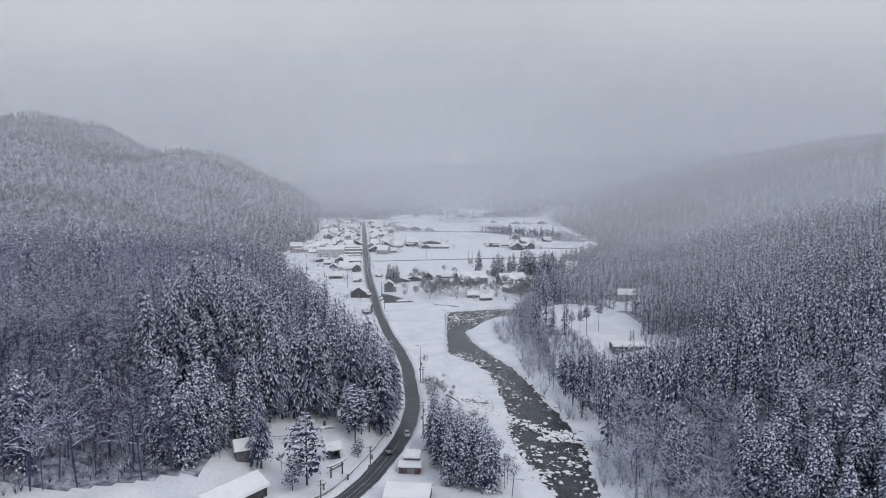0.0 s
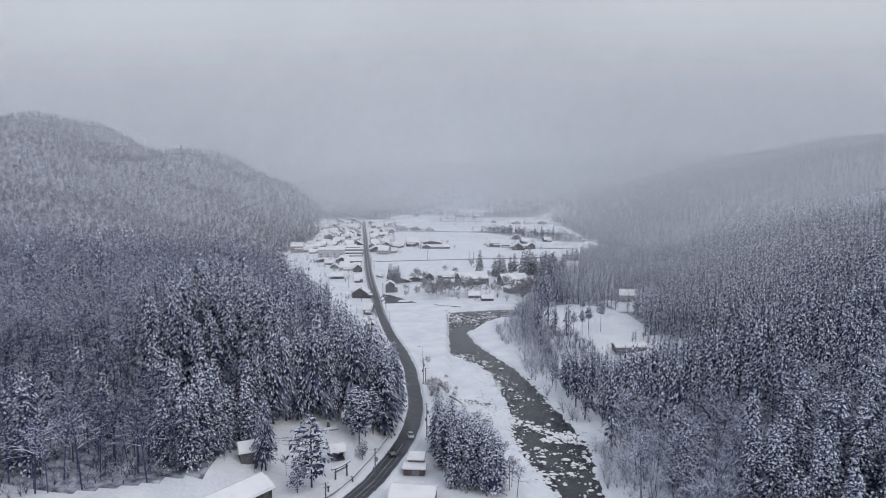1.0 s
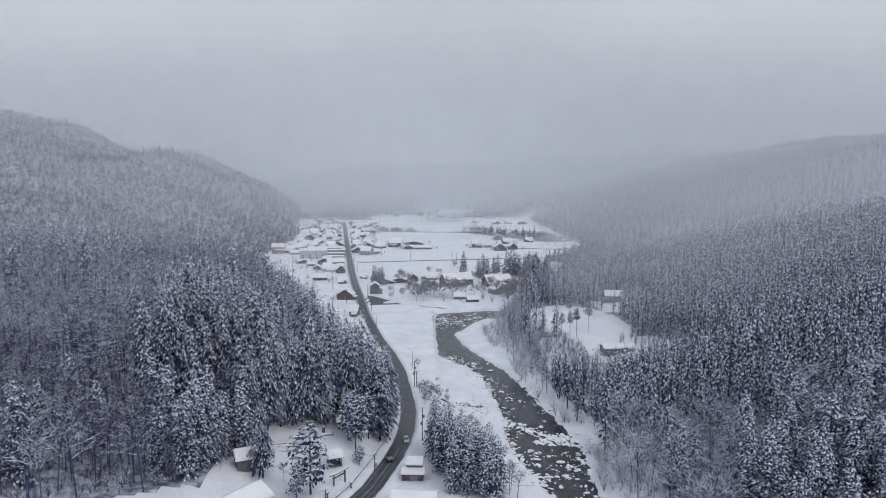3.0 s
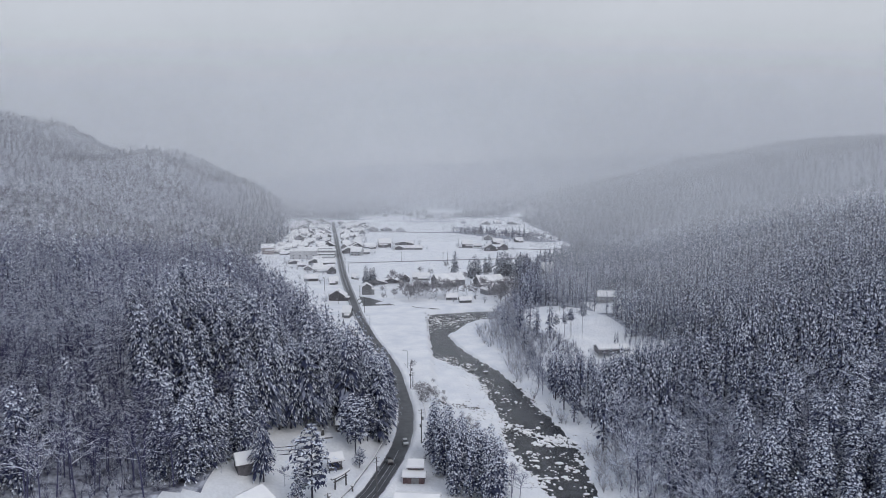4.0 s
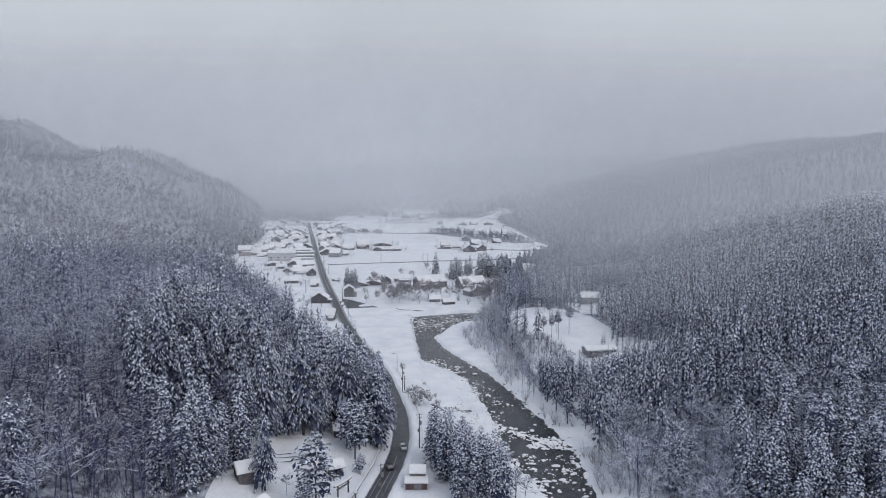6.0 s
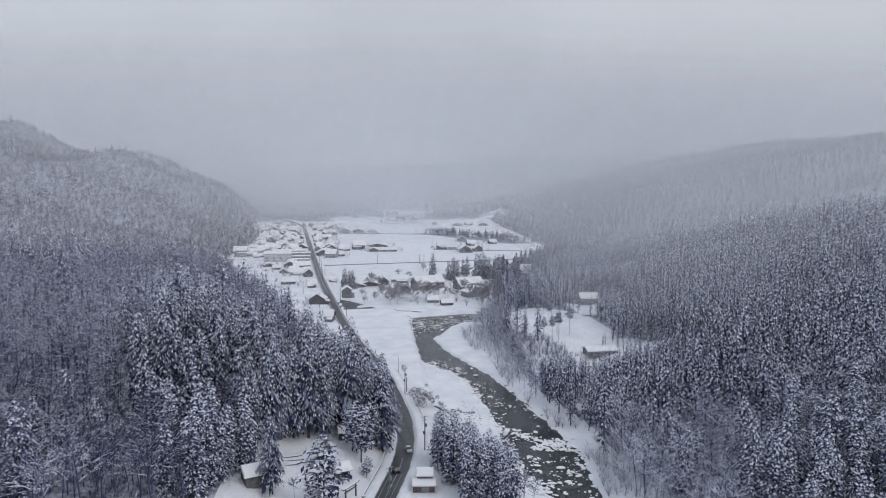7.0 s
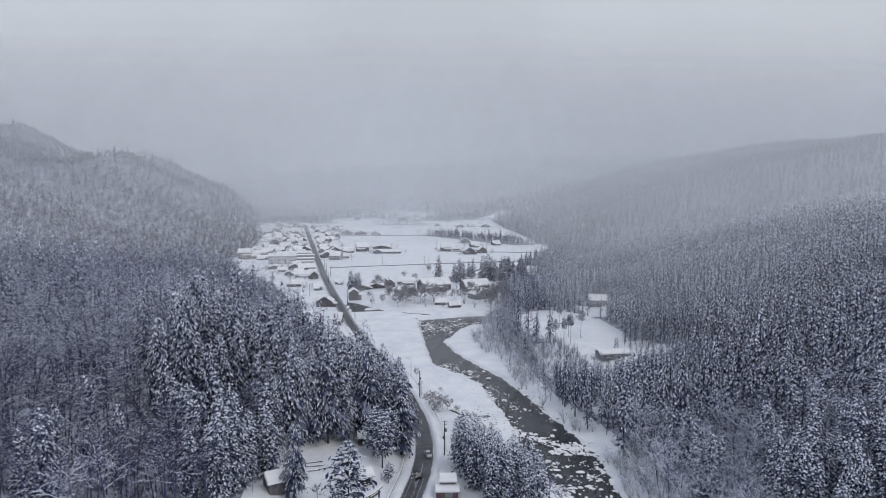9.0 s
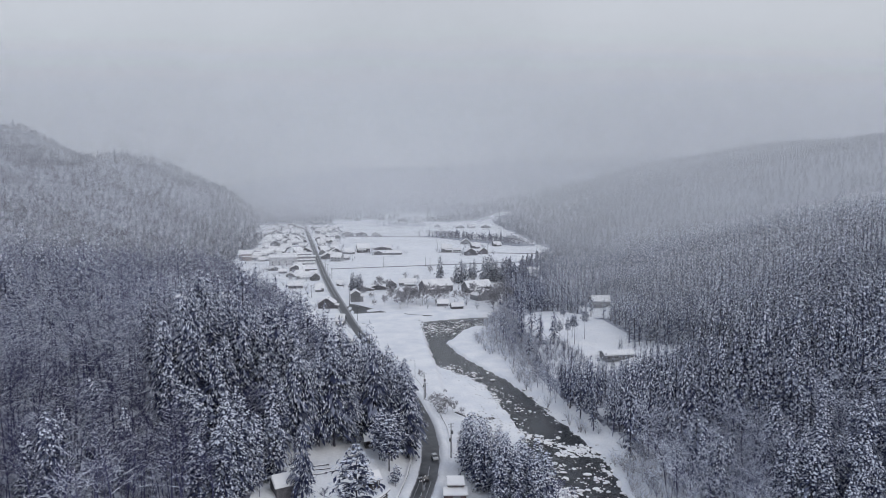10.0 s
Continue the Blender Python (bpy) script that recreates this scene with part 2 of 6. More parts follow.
def axis(knots):
    """Grid lines: from, to, step in turn, with no doubles."""
    out = []
    for a, b, step in knots:
        out += list(np.arange(a, b - step * 0.25, step))
    return np.array(out + [knots[-1][1]])


class Mesh:
    """Gathers triangles and quads of several materials and makes one mesh of them."""

    def __init__(self):
        self.v, self.f, self.m = [], [], []

    def add(self, verts, faces, mat=0):
        o = len(self.v)
        self.v += [tuple(map(float, p)) for p in verts]
        self.f += [tuple(i + o for i in face) for face in faces]
        self.m += [mat] * len(faces)
        return self

    def box(self, cx, cy, cz, sx, sy, sz, mat=0, bevel=0.0):
        """A box from its middle, with its upper edges taken off by bevel."""
        a, b, c = sx / 2, sy / 2, sz / 2
        if bevel:
            k = bevel
            v = [(-a, -b, -c), (a, -b, -c), (a, b, -c), (-a, b, -c), (-a, -b, c - k), (a, -b, c - k), (a, b, c - k), (-a, b, c - k),
                 (-a + k, -b + k, c), (a - k, -b + k, c), (a - k, b - k, c), (-a + k, b - k, c)]
            f = [(3, 2, 1, 0), (0, 1, 5, 4), (1, 2, 6, 5), (2, 3, 7, 6), (3, 0, 4, 7), (4, 5, 9, 8), (5, 6, 10, 9), (6, 7, 11, 10), (7, 4, 8, 11), (8, 9, 10, 11)]
        else:
            v = [(-a, -b, -c), (a, -b, -c), (a, b, -c), (-a, b, -c), (-a, -b, c), (a, -b, c), (a, b, c), (-a, b, c)]
            f = [(3, 2, 1, 0), (0, 1, 5, 4), (1, 2, 6, 5), (2, 3, 7, 6), (3, 0, 4, 7), (4, 5, 6, 7)]
        return self.add([(x + cx, y + cy, z + cz) for x, y, z in v], f, mat)

    def rod(self, p, q, r0, r1, sides=6, mat=0, cap=True):
        """A tapered rod from p to q."""
        p, q = np.array(p, float), np.array(q, float)
        w = (q - p) / max(np.linalg.norm(q - p), 1e-6)
        u = np.cross(w, (0, 0, 1) if abs(w[2]) < 0.9 else (1, 0, 0))
        u /= np.linalg.norm(u)
        n = np.cross(w, u)
        ring = [(math.cos(2 * math.pi * k / sides), math.sin(2 * math.pi * k / sides)) for k in range(sides)]
        v = [p + r0 * (c * u + s * n) for c, s in ring] + [q + r1 * (c * u + s * n) for c, s in ring]
        f = [(k, (k + 1) % sides, sides + (k + 1) % sides, sides + k) for k in range(sides)]
        if cap:
            f += [tuple(range(sides))[::-1], tuple(range(sides, 2 * sides))]
        return self.add(v, f, mat)

    def arrays(self):
        """Vertices, triangles and their material numbers, for tiling."""
        tri, mat = [], []
        for face, m in zip(self.f, self.m):
            for k in range(1, len(face) - 1):
                tri.append((face[0], face[k], face[k + 1]))
                mat.append(m)
        return np.array(self.v), np.array(tri, int), np.array(mat, int)

    def data(self, name, *mats, smooth=False):
        me = bpy.data.meshes.new(name)
        me.from_pydata(self.v, [], self.f)
        for m in mats:
            me.materials.append(m)
        me.polygons.foreach_set("material_index", self.m)
        if smooth:
            me.polygons.foreach_set("use_smooth", [True] * len(self.f))
        me.update()
        return me


def tri_mesh(name, v, tri, mat_index, mats, smooth=False):
    """One mesh out of arrays of vertices and triangles."""
    me = bpy.data.meshes.new(name)
    me.vertices.add(len(v))
    me.vertices.foreach_set("co", np.ascontiguousarray(v, np.float32).ravel())
    n = tri.shape[1]
    me.loops.add(tri.size)
    me.loops.foreach_set("vertex_index", np.ascontiguousarray(tri, np.int32).ravel())
    me.polygons.add(len(tri))
    me.polygons.foreach_set("loop_start", np.arange(0, tri.size, n, dtype=np.int32))
    for m in mats:
        me.materials.append(m)
    if mat_index is not None:
        me.polygons.foreach_set("material_index", np.ascontiguousarray(mat_index, np.int32))
    me.polygons.foreach_set("use_smooth", np.full(len(tri), smooth))
    me.update(calc_edges=True)
    return me


def part(name, mesh, mats, parent, label="", smooth=False):
    """Links a Mesh, or mesh data, as one object under a thing or a part."""
    data = mesh.data(name, *(mats if isinstance(mats, (tuple, list)) else (mats,)), smooth=smooth) if isinstance(mesh, Mesh) else mesh
    ob = new(name, data)
    ob.parent = parent
    return tagged(ob, label)


def thing(name, m, label, category, group="", kind=""):
    ob = new(name)
    ob.matrix_world = m
    ob.empty_display_size = 0.3
    return tagged(ob, label, category, group, kind)


# ---------------------------------------------------------------- ground, road, river
gx = axis([(-3600, -1200, 160), (-1200, -400, 26), (-400, -120, 10), (-120, -50, 4), (-50, -8, 2.0), (-8, 60, 1.25), (60, 130, 3.5), (130, 420, 9), (420, 1300, 26), (1300, 3600, 160)])
gy = axis([(-900, 60, 60), (60, 150, 9), (150, 300, 1.7), (300, 345, 2.2), (345, 480, 2.0), (480, 620, 5), (620, 1500, 14), (1500, 3200, 34), (3200, 4700, 120)])
X, Y = np.meshgrid(gx, gy)
Z = land(X, Y)
nx, ny = len(gx), len(gy)
k = (np.arange(ny - 1)[:, None] * nx + np.arange(nx - 1)[None, :]).ravel()
quads = np.stack([k, k + 1, k + nx + 1, k + nx], 1)
ground = new("ground", tri_mesh("ground", np.stack([X.ravel(), Y.ravel(), Z.ravel()], 1), quads, None, [SNOW], smooth=True))
tagged(ground, "snow-covered valley floor and wooded hillsides", "ground", kind="structure")


def ribbon(name, ys, left, right, height, mat, label, category, steps=4):
    """A strip laid over the land between two lines across x, row by row in y."""
    ys = np.asarray(ys, float)
    t = np.linspace(0, 1, steps + 1)
    a, b = left(ys), right(ys)
    px = a[:, None] + (b - a)[:, None] * t
    py = np.repeat(ys[:, None], steps + 1, 1)
    pz = np.repeat(height(ys)[:, None], steps + 1, 1)
    n = steps + 1
    k = (np.arange(len(ys) - 1)[:, None] * n + np.arange(steps)[None, :]).ravel()
    ob = new(name, tri_mesh(name, np.stack([px.ravel(), py.ravel(), pz.ravel()], 1), np.stack([k, k + 1, k + n + 1, k + n], 1), None, [mat], smooth=True))
    return tagged(ob, label, category, kind="structure")


def road_half(y, width):
    slant = (road_x(y + 2) - road_x(y - 2)) / 4
    return width * np.sqrt(1 + slant ** 2)


ROAD_ROWS = np.r_[np.arange(70, 420, 3.0), np.arange(420, 1480, 10.0)]
road = ribbon("road", ROAD_ROWS, lambda y: road_x(y) - road_half(y, 3.5), lambda y: road_x(y) + road_half(y, 3.5), lambda y: road_z(y) + 0.03 + 0.42 * S((y - 425) / 60), ASPHALT,
              "wet dark asphalt road cleared of snow", "road", steps=6)
water = ribbon("river", np.r_[np.arange(70, 478, 2.0), 478.0], lambda y: river_left(y) - 3.5, lambda y: river_right(y) + 3.5, lambda y: 0 * y - 2.35, WATER,
               "dark shallow river water between snowy banks", "river", steps=10)
for side in (-1, 1):
    rows = np.r_[np.arange(100, 440, 2.0)]
    profile = ((3.05, -0.1), (3.4, 0.3), (3.9, 0.62), (4.5, 0.66), (5.3, 0.4), (6.4, -0.5)) if side > 0 else ((2.5, -0.1), (2.75, 0.3), (3.3, 0.66), (4.3, 0.72), (5.3, 0.4), (6.4, -0.5))
    verts = [(float(road_x(y)) + side * float(road_half(y, a + 0.12 * waves(a * 3.0, y, 3.0, side))), y, float(road_z(y)) + b + (0.1 * float(waves(a, y, 2.2, 3)) if b > 0.2 else 0)) for y in rows for a, b in profile]
    n = len(profile)
    faces = np.array([(i * n + j, i * n + j + 1, (i + 1) * n + j + 1, (i + 1) * n + j) for i in range(len(rows) - 1) for j in range(n - 1)])
    tagged(new("snow_bank", tri_mesh("snow_bank", np.array(verts), faces, None, [SNOW], smooth=True)), "ploughed snow bank along the road", "snow bank", kind="structure")

# ---------------------------------------------------------------- trees
rng = np.random.default_rng(11)


def spike(mesh, base, tip, width, mat, thick=0.4, light=False):
    """A flat-bellied spray that narrows from its middle to its tip: five corners, six faces (four where light)."""
    base, tip = np.array(base, float), np.array(tip, float)
    d = tip - base
    side = np.cross(d, (0, 0, 1))
    side = side / max(np.linalg.norm(side), 1e-6) * width
    mid = base + 0.55 * d
    up = np.array((0, 0, width * thick))
    mesh.add([base, mid + side, mid - side, tip, mid + up], [(0, 1, 4), (1, 3, 4), (3, 2, 4), (2, 0, 4), (0, 2, 1), (1, 2, 3)][: 6 if not light else 4 if light is True else 2], mat)


def blade(mesh, base, tip, width, mat, r):
    """A flat narrow spray, slightly twisted: two faces."""
    d = tip - base
    side = np.cross(d, (r.uniform(-0.4, 0.4), r.uniform(-0.4, 0.4), 1.0))
    side = side / max(np.linalg.norm(side), 1e-6) * width
    mid = base + 0.6 * d + (0, 0, width * 0.5)
    mesh.add([base, mid + side, tip, mid - side], [(0, 1, 3), (1, 2, 3)], mat)


def pad(mesh, p, q, half, mat, r):
    """A long load of snow along a spray from p to q: two faces with a ridge between them."""
    d = q - p
    side = np.cross(d, (0, 0, 1.0))
    side = side / max(np.linalg.norm(side), 1e-6) * half
    mid = p + d * r.uniform(0.4, 0.7)
    mesh.add([p + (0, 0, half * 0.5), mid + side, q, mid - side], [(0, 1, 2), (0, 2, 3)], mat)


def cedar_meshes(r, height, radius, levels, each, snowy=0.8, start=0.14, needle=0, snow=1, both=None, droop=(0.35, 0.8), fronds=2, tips=1, caps=2, point=0.6, fat=1.0, clump=0.0, loose=0.62):
    """Trunk, crown and snow load of a conifer: limbs that rise, then droop, hung with sprays, snow lying along them. both: one mesh for all of them. clump: how far the snow gathers in round tufts."""
    trunk, crown, load = (both, both, both) if both else (Mesh(), Mesh(), Mesh())
    lean = r.uniform(-0.012, 0.012, 2) * height
    at = lambda z: np.array((lean[0] * (z / height) ** 2, lean[1] * (z / height) ** 2, z))
    for a, b in ((0, 0.35), (0.35, 0.8)):
        trunk.rod(at(a * height) - (0, 0, 0.5 if a == 0 else 0), at(b * height), 0.013 * height * (1 - a) + 0.02, 0.013 * height * (1 - b) + 0.02, 6 if not both else 3, 2 if both else 0, cap=False)
    lobe = r.uniform(0, 6.28, 3)
    for i in range(levels):
        f = (i + r.uniform(0, 0.7)) / levels
        z = height * (start + (1 - start) * f)
        reach = radius * ((1 - f) ** point) * min(1.0, 0.62 + 1.8 * f) + 0.2
        n = max(3, int(round(each * (0.45 + 0.55 * (1 - f)))))
        spin = r.uniform(0, 6.28)
        for j in range(n):
            t = spin + 6.283 * j / n + r.uniform(-0.3, 0.3)
            L = reach * r.uniform(loose, 1.18) * (1 + 0.25 * math.sin(2 * t + lobe[0] + 5 * f) * math.sin(9 * f + lobe[1]))
            drop, lift = L * r.uniform(*droop), L * r.uniform(0.0, 0.25)
            o = at(z + r.uniform(-0.35, 0.35) * height / levels)
            way, across = np.array((math.cos(t), math.sin(t), 0.0)), np.array((-math.sin(t), math.cos(t), 0.0))
            on = lambda m, w=0.0: o + way * (L * m) + across * (w * L) + (0, 0, lift * m - drop * m * m)
            for q in range(fronds):
                w, m = r.uniform(-0.32, 0.32), r.uniform(0.02, 0.45)
                blade(crown, on(m, w * 0.5), on(m + r.uniform(0.4, 0.62), w), (0.07 if not both else 0.11) * L * fat + 0.08, needle, r)
            for q in range(tips):
                m, w = r.uniform(0.55, 1.0), r.uniform(-0.38, 0.38)
                size = fat * r.uniform(0.5, 1.0) * (0.5 + 0.12 * L)
                c = on(m, w)
                blade(crown, c, c + way * size * r.uniform(0.2, 0.8) + across * size * r.uniform(-0.6, 0.6) - (0, 0, size * r.uniform(0.5, 1.2)), size * 0.3, needle, r)
            for q in range(caps):
                if r.random() > snowy * (0.75 + 0.35 * f):
                    continue
                m, w = math.sqrt(r.uniform(0.2, 1.0)), r.uniform(-0.36, 0.36)
                long = fat * r.uniform(0.55, 1.4) * (0.45 + 0.1 * L) * (1 - 0.4 * clump)
                half = fat * r.uniform(0.08, 0.17) * (1 + 1.0 * clump) * (1.0 if not both else 1.15)
                c = on(m, w) + (0, 0, 0.16 + 0.1 * clump)
                slope = (lift - 2 * drop * m) / L
                run = way + across * r.uniform(-0.5, 0.5) + np.array((0, 0, slope * (1 - 0.4 * clump)))
                run = run / np.linalg.norm(run) * long
                pad(load, c - run * 0.5, c + run * 0.5, half, snow, r)
    spike(crown, at(height * 0.93), at(height) + (0, 0, 0.4), 0.15, needle)
    return trunk, crown, load


def bare_meshes(r, height, limbs, twigs, spread=0.4, both=None, bark=0, snow=1, fine=2, sides=4, start=0.3, wide=0.03, laden=0.5, thick=1.0, flat=(0.1, 0.9)):
    """Trunk with spreading limbs and twigs, and the snow that lies along them."""
    wood, load = (both, both) if both else (Mesh(), Mesh())

    def stick(a, b, r0, r1):
        if both:
            s = np.cross(b - a, (0.2, 1.0, 0.3))
            s = s / max(np.linalg.norm(s), 1e-6)
            wood.add([a - s * r0, a + s * r0, b], [(0, 1, 2)], bark)
        else:
            wood.rod(a, b, r0, r1, 3, bark, cap=False)

    def snowed(p, q, w):
        if r.random() < laden:
            w = w * thick * r.uniform(0.7, 1.3)
            up = np.array((0, 0, w))
            load.add([p, (p + q) / 2 + up * 0.1, q, (p + q) / 2 + up * 1.3, p + up], [(0, 1, 3, 4), (1, 2, 3)], snow)

    top = np.array((r.uniform(-0.13, 0.13) * height, r.uniform(-0.13, 0.13) * height, height * r.uniform(0.72, 0.92)))
    knee = np.array((top[0] * 0.4 + r.uniform(-0.3, 0.3), top[1] * 0.4 + r.uniform(-0.3, 0.3), height * 0.45))
    wood.rod((0, 0, -0.4), knee, 0.0095 * height, 0.007 * height, sides, bark, cap=False)
    wood.rod(knee, top, 0.007 * height, 0.02, sides, bark, cap=False)
    for i in range(limbs):
        f = start + (0.97 - start) * (i + r.uniform(0, 0.8)) / limbs
        o = knee * (f / 0.49) if f < 0.49 else knee + (top - knee) * ((f - 0.49) / 0.51)
        t = 2.4 * i + r.uniform(-1.2, 1.2)
        L = height * spread * (1.12 - 0.78 * f) * r.uniform(0.65, 1.2)
        up = r.uniform(*flat) if i % 4 else r.uniform(1.0, 2.2)
        way = np.array((math.cos(t), math.sin(t), up)) / math.hypot(1, up)
        mid = o + way * L * 0.5
        end = mid + (way + (0, 0, r.uniform(-0.35, 0.15))) * L * 0.5
        stick(o, mid, 0.0036 * height, 0.0026 * height)
        stick(mid, end, 0.0024 * height, 0.013)
        snowed(o, mid, 0.13), snowed(mid, end, 0.11)
        for k in range(twigs):
            h = r.uniform(0.25, 1.0)
            b = o + (mid - o) * h * 2 if h < 0.5 else mid + (end - mid) * (h * 2 - 1)
            w = way + r.normal(0, 0.5, 3)
            w[2] = abs(w[2]) * 0.7
            w = w / np.linalg.norm(w)
            e = b + w * L * r.uniform(0.2, 0.45)
            stick(b, e, 0.035, 0.012)
            snowed(b, e, 0.085)
            for q in range(fine):
                b2 = b + (e - b) * r.uniform(0.2, 1.0)
                e2 = b2 + (w + r.normal(0, 0.6, 3)) * L * r.uniform(0.12, 0.24)
                s = np.cross(e2 - b2, (0.3, 0.7, 0.6))
                s = s / max(np.linalg.norm(s), 1e-6) * (wide * 1.6 if both else wide)
                wood.add([b2 - s, b2 + s, e2], [(0, 1, 2)], bark if r.random() < 1.15 - laden else snow if both else bark)
    return wood, load


def tile(name, protos, places, mats, label, category):
    """Many trees joined into one object of kind stuff; each place is x, y, scale across, scale up, turn, number of the prototype."""
    vs, fs, ms, o = [], [], [], 0
    for n, (v, f, m) in enumerate(protos):
        p = places[places[:, 5] == n]
        if not len(p):
            continue
        c, s = np.cos(p[:, 4]), np.sin(p[:, 4])
        x = (v[None, :, 0] * c[:, None] - v[None, :, 1] * s[:, None]) * p[:, 2:3] + p[:, 0:1]
        y = (v[None, :, 0] * s[:, None] + v[None, :, 1] * c[:, None]) * p[:, 2:3] + p[:, 1:2]
        z = v[None, :, 2] * p[:, 3:4] + land(p[:, 0], p[:, 1])[:, None]
        vs.append(np.stack([x.ravel(), y.ravel(), z.ravel()], 1))
        k = np.arange(len(p)) * len(v)
        fs.append((f[None] + k[:, None, None]).reshape(-1, 3) + o)
        ms.append(np.tile(m, len(p)))
        o += len(p) * len(v)
    ob = new(name, tri_mesh(name, np.concatenate(vs), np.concatenate(fs), np.concatenate(ms), mats))
    return tagged(ob, label, category, kind="stuff")


def scatter(x0, x1, y0, y1, gap, jitter=0.42):
    """Jittered rows over a stretch of the plan."""
    xs, ys = np.arange(x0, x1, gap), np.arange(y0, y1, gap)
    a, b = np.meshgrid(xs, ys)
    p = np.stack([a.ravel(), b.ravel()], 1)
    p[:, 0] += np.where((np.arange(len(p)) // len(xs)) % 2, gap / 2, 0)
    return p + rng.uniform(-jitter, jitter, p.shape) * gap


def wooded(x, y):
    """Where woods stand: off road, river, village, fields and glades."""
    xr = road_x(y)
    s = xr - x
    edge = np.interp(y, [100, 150, 155, 160, 165, 175, 190, 205, 209, 213, 246, 330, 420, 470, 560, 620, 700, 800, 900, 1000, 1125, 1400],
                     [62, 50, 42, 35, 33, 34, 37, 35, 30, 6.5, 7.5, 16, 28, 38, 62, 80, 86, 98, 98, 82, 80, 92])
    left = (s > edge + waves(x, y, 7, 2) * np.where(y > 560, 6, 1.2))
    glade = ((x + 107) / 17) ** 2 + ((y - 330) / 22) ** 2 < 1
    left &= ~glade & ~((np.abs(x + 52.5) < 7) & (np.abs(y - 177) < 7)) & ~((x > -61.5) & (y < 164))
    fe = wood_edge(y) + np.interp(y, [150, 300, 500], [3, 2, 0])
    right = x > fe + waves(x, y, 6, 3) * 1.5
    right &= ~(((x - 83) / 27) ** 2 + ((y - 387) / 52) ** 2 < 1)
    right &= ~((np.abs(x - 66) < 9) & (np.abs(y - 268) < 5))
    right &= ~((np.abs(x - 85) < 12) & (np.abs(y - 328) < 9))
    right &= ~((x > 105) & (x < 132) & (y > 415) & (y < 461))
    open_r = np.interp(y, [440, 490, 540, 600, 700, 760, 860, 937, 1439, 1700, 2050, 2100], [48, 62, 76, 84, 100, 150, 195, 222, 245, 250, 260, -600])
    right = np.where(y > 470, x > open_r + waves(x, y, 16, 3) * 4, right)
    far = y > 1540
    for cx, cy, rx, ry in ((-40, 1600, 90, 70), (60, 1560, 120, 40), (75, 1760, 80, 120), (215, 1560, 70, 60)):
        far = far & (((x - cx) / rx) ** 2 + ((y - cy) / ry) ** 2 > 1 + 0.3 * waves(x, y, 40, 2))
    # the belt of trees behind the field, along its slanting far edge
    along, off = ((x - 60) * 130 - (y - 1180) * 220) / 255.5, ((x - 60) * 220 + (y - 1180) * 130) / 255.5
    belt = (along > -8) & (along < 240) & (off > 0) & (off < 46 + 10 * waves(x, y, 20, 5))
    belt = belt | ((np.abs(y - 1470 - 14 * waves(x, y, 60, 5)) < 16) & (x > -20) & (x < 120) & (waves(x, y, 23, 7) > -0.2))
    right = right | belt
    return np.where(y > 1540, far, np.where(x < xr, left, right))


def conifer_share(x, y):
    """How many of the trees are conifers, from plan and patches."""
    s = road_x(y) - x
    patch = waves(x, y, 42, 4) * 0.6 + waves(x, y, 17, 1) * 0.4
    limit = 13 * waves(x, y, 9, 5) + np.interp(y, [150, 162, 170, 200, 240, 300], [42, 46, 54, 72, 82, 70])
    near_left = np.clip((limit - s) / 7, 0, 1) * (y < 252) + np.where(s < 26, 0.85, np.where(s < 45, 0.45, 0.12)) * ((y >= 252) & (y < 430))
    near_left = np.maximum(near_left, (patch > 0.55) * 0.5 * (y > 330))
    near_left = np.maximum(near_left, (y < 158) * (s > 54) * (s < 76) * 0.6)
    hill = np.where((s < 150) & (y > 600) & (y < 1300), 0.6, np.where(patch > 0.35, 0.3, 0.08))
    left = np.where(y < 480, near_left, hill)
    bank = np.clip((x - wood_edge(y) - np.interp(y, [150, 175, 205, 220, 231, 318, 345, 480], [22, 34, 38, 26, 0, 2, 9, 10])) / 8, 0, 1)
    right = np.where(y < 480, bank * np.where((patch < -0.22) & (y < 226), 0.4, 0.96), np.where(patch > -0.2, np.where(y < 760, 0.55, 0.75), 0.2))
    right = np.where((x > 50) & (x < 64) & (y > 314) & (y < 350), 0.06, right)
    right = np.where((y < 190) & (x > 74), np.maximum(right, 0.8), right)
    bare = ((x - 70) / 29) ** 2 + ((y - 208) / 28) ** 2 + 0.35 * waves(x, y, 9, 6)
    right = np.where((bare < 1) & (y < 250), 0.1, right)
    right = np.where((y > 940) & (y < 1520) & (x < 225), 0.15, right)
    return np.clip(np.where(x < road_x(y), left, right), 0.05, 0.96)


def in_wedge(p, more=16):
    x, y = p[:, 0], p[:, 1]
    return (x > -0.66 * y - more) & (x < np.maximum(0.66 * y, 0.82 * y - 44) + more)


def dressed(p, tall, count, sd=0.25, young=False):
    """Rows for tile(): sizes, turns and prototypes at random."""
    n = len(p)
    k = np.clip(rng.normal(1, sd, n), 0.6, 1.4)
    if young:
        k = k * np.where((p[:, 0] > 40) & (p[:, 0] < 116) & (p[:, 1] > 240) & (p[:, 1] < 350), np.interp(p[:, 1], [240, 262, 285, 300, 325], [1.0, 1.0, 0.8, 0.58, 0.34]), 1.0)
    k = k * np.where((np.abs(p[:, 0] + 98) < 22) & (p[:, 1] > 262) & (p[:, 1] < 314), 0.48, 1.0)
    k = k * np.where((p[:, 0] < -18) & (p[:, 0] > -70) & (p[:, 1] > 285) & (p[:, 1] < 430), 0.78, 1.0)
    return np.c_[p, tall * k * rng.uniform(0.9, 1.12, n), tall * k, rng.uniform(0, 6.28, n), rng.integers(0, count, n)]


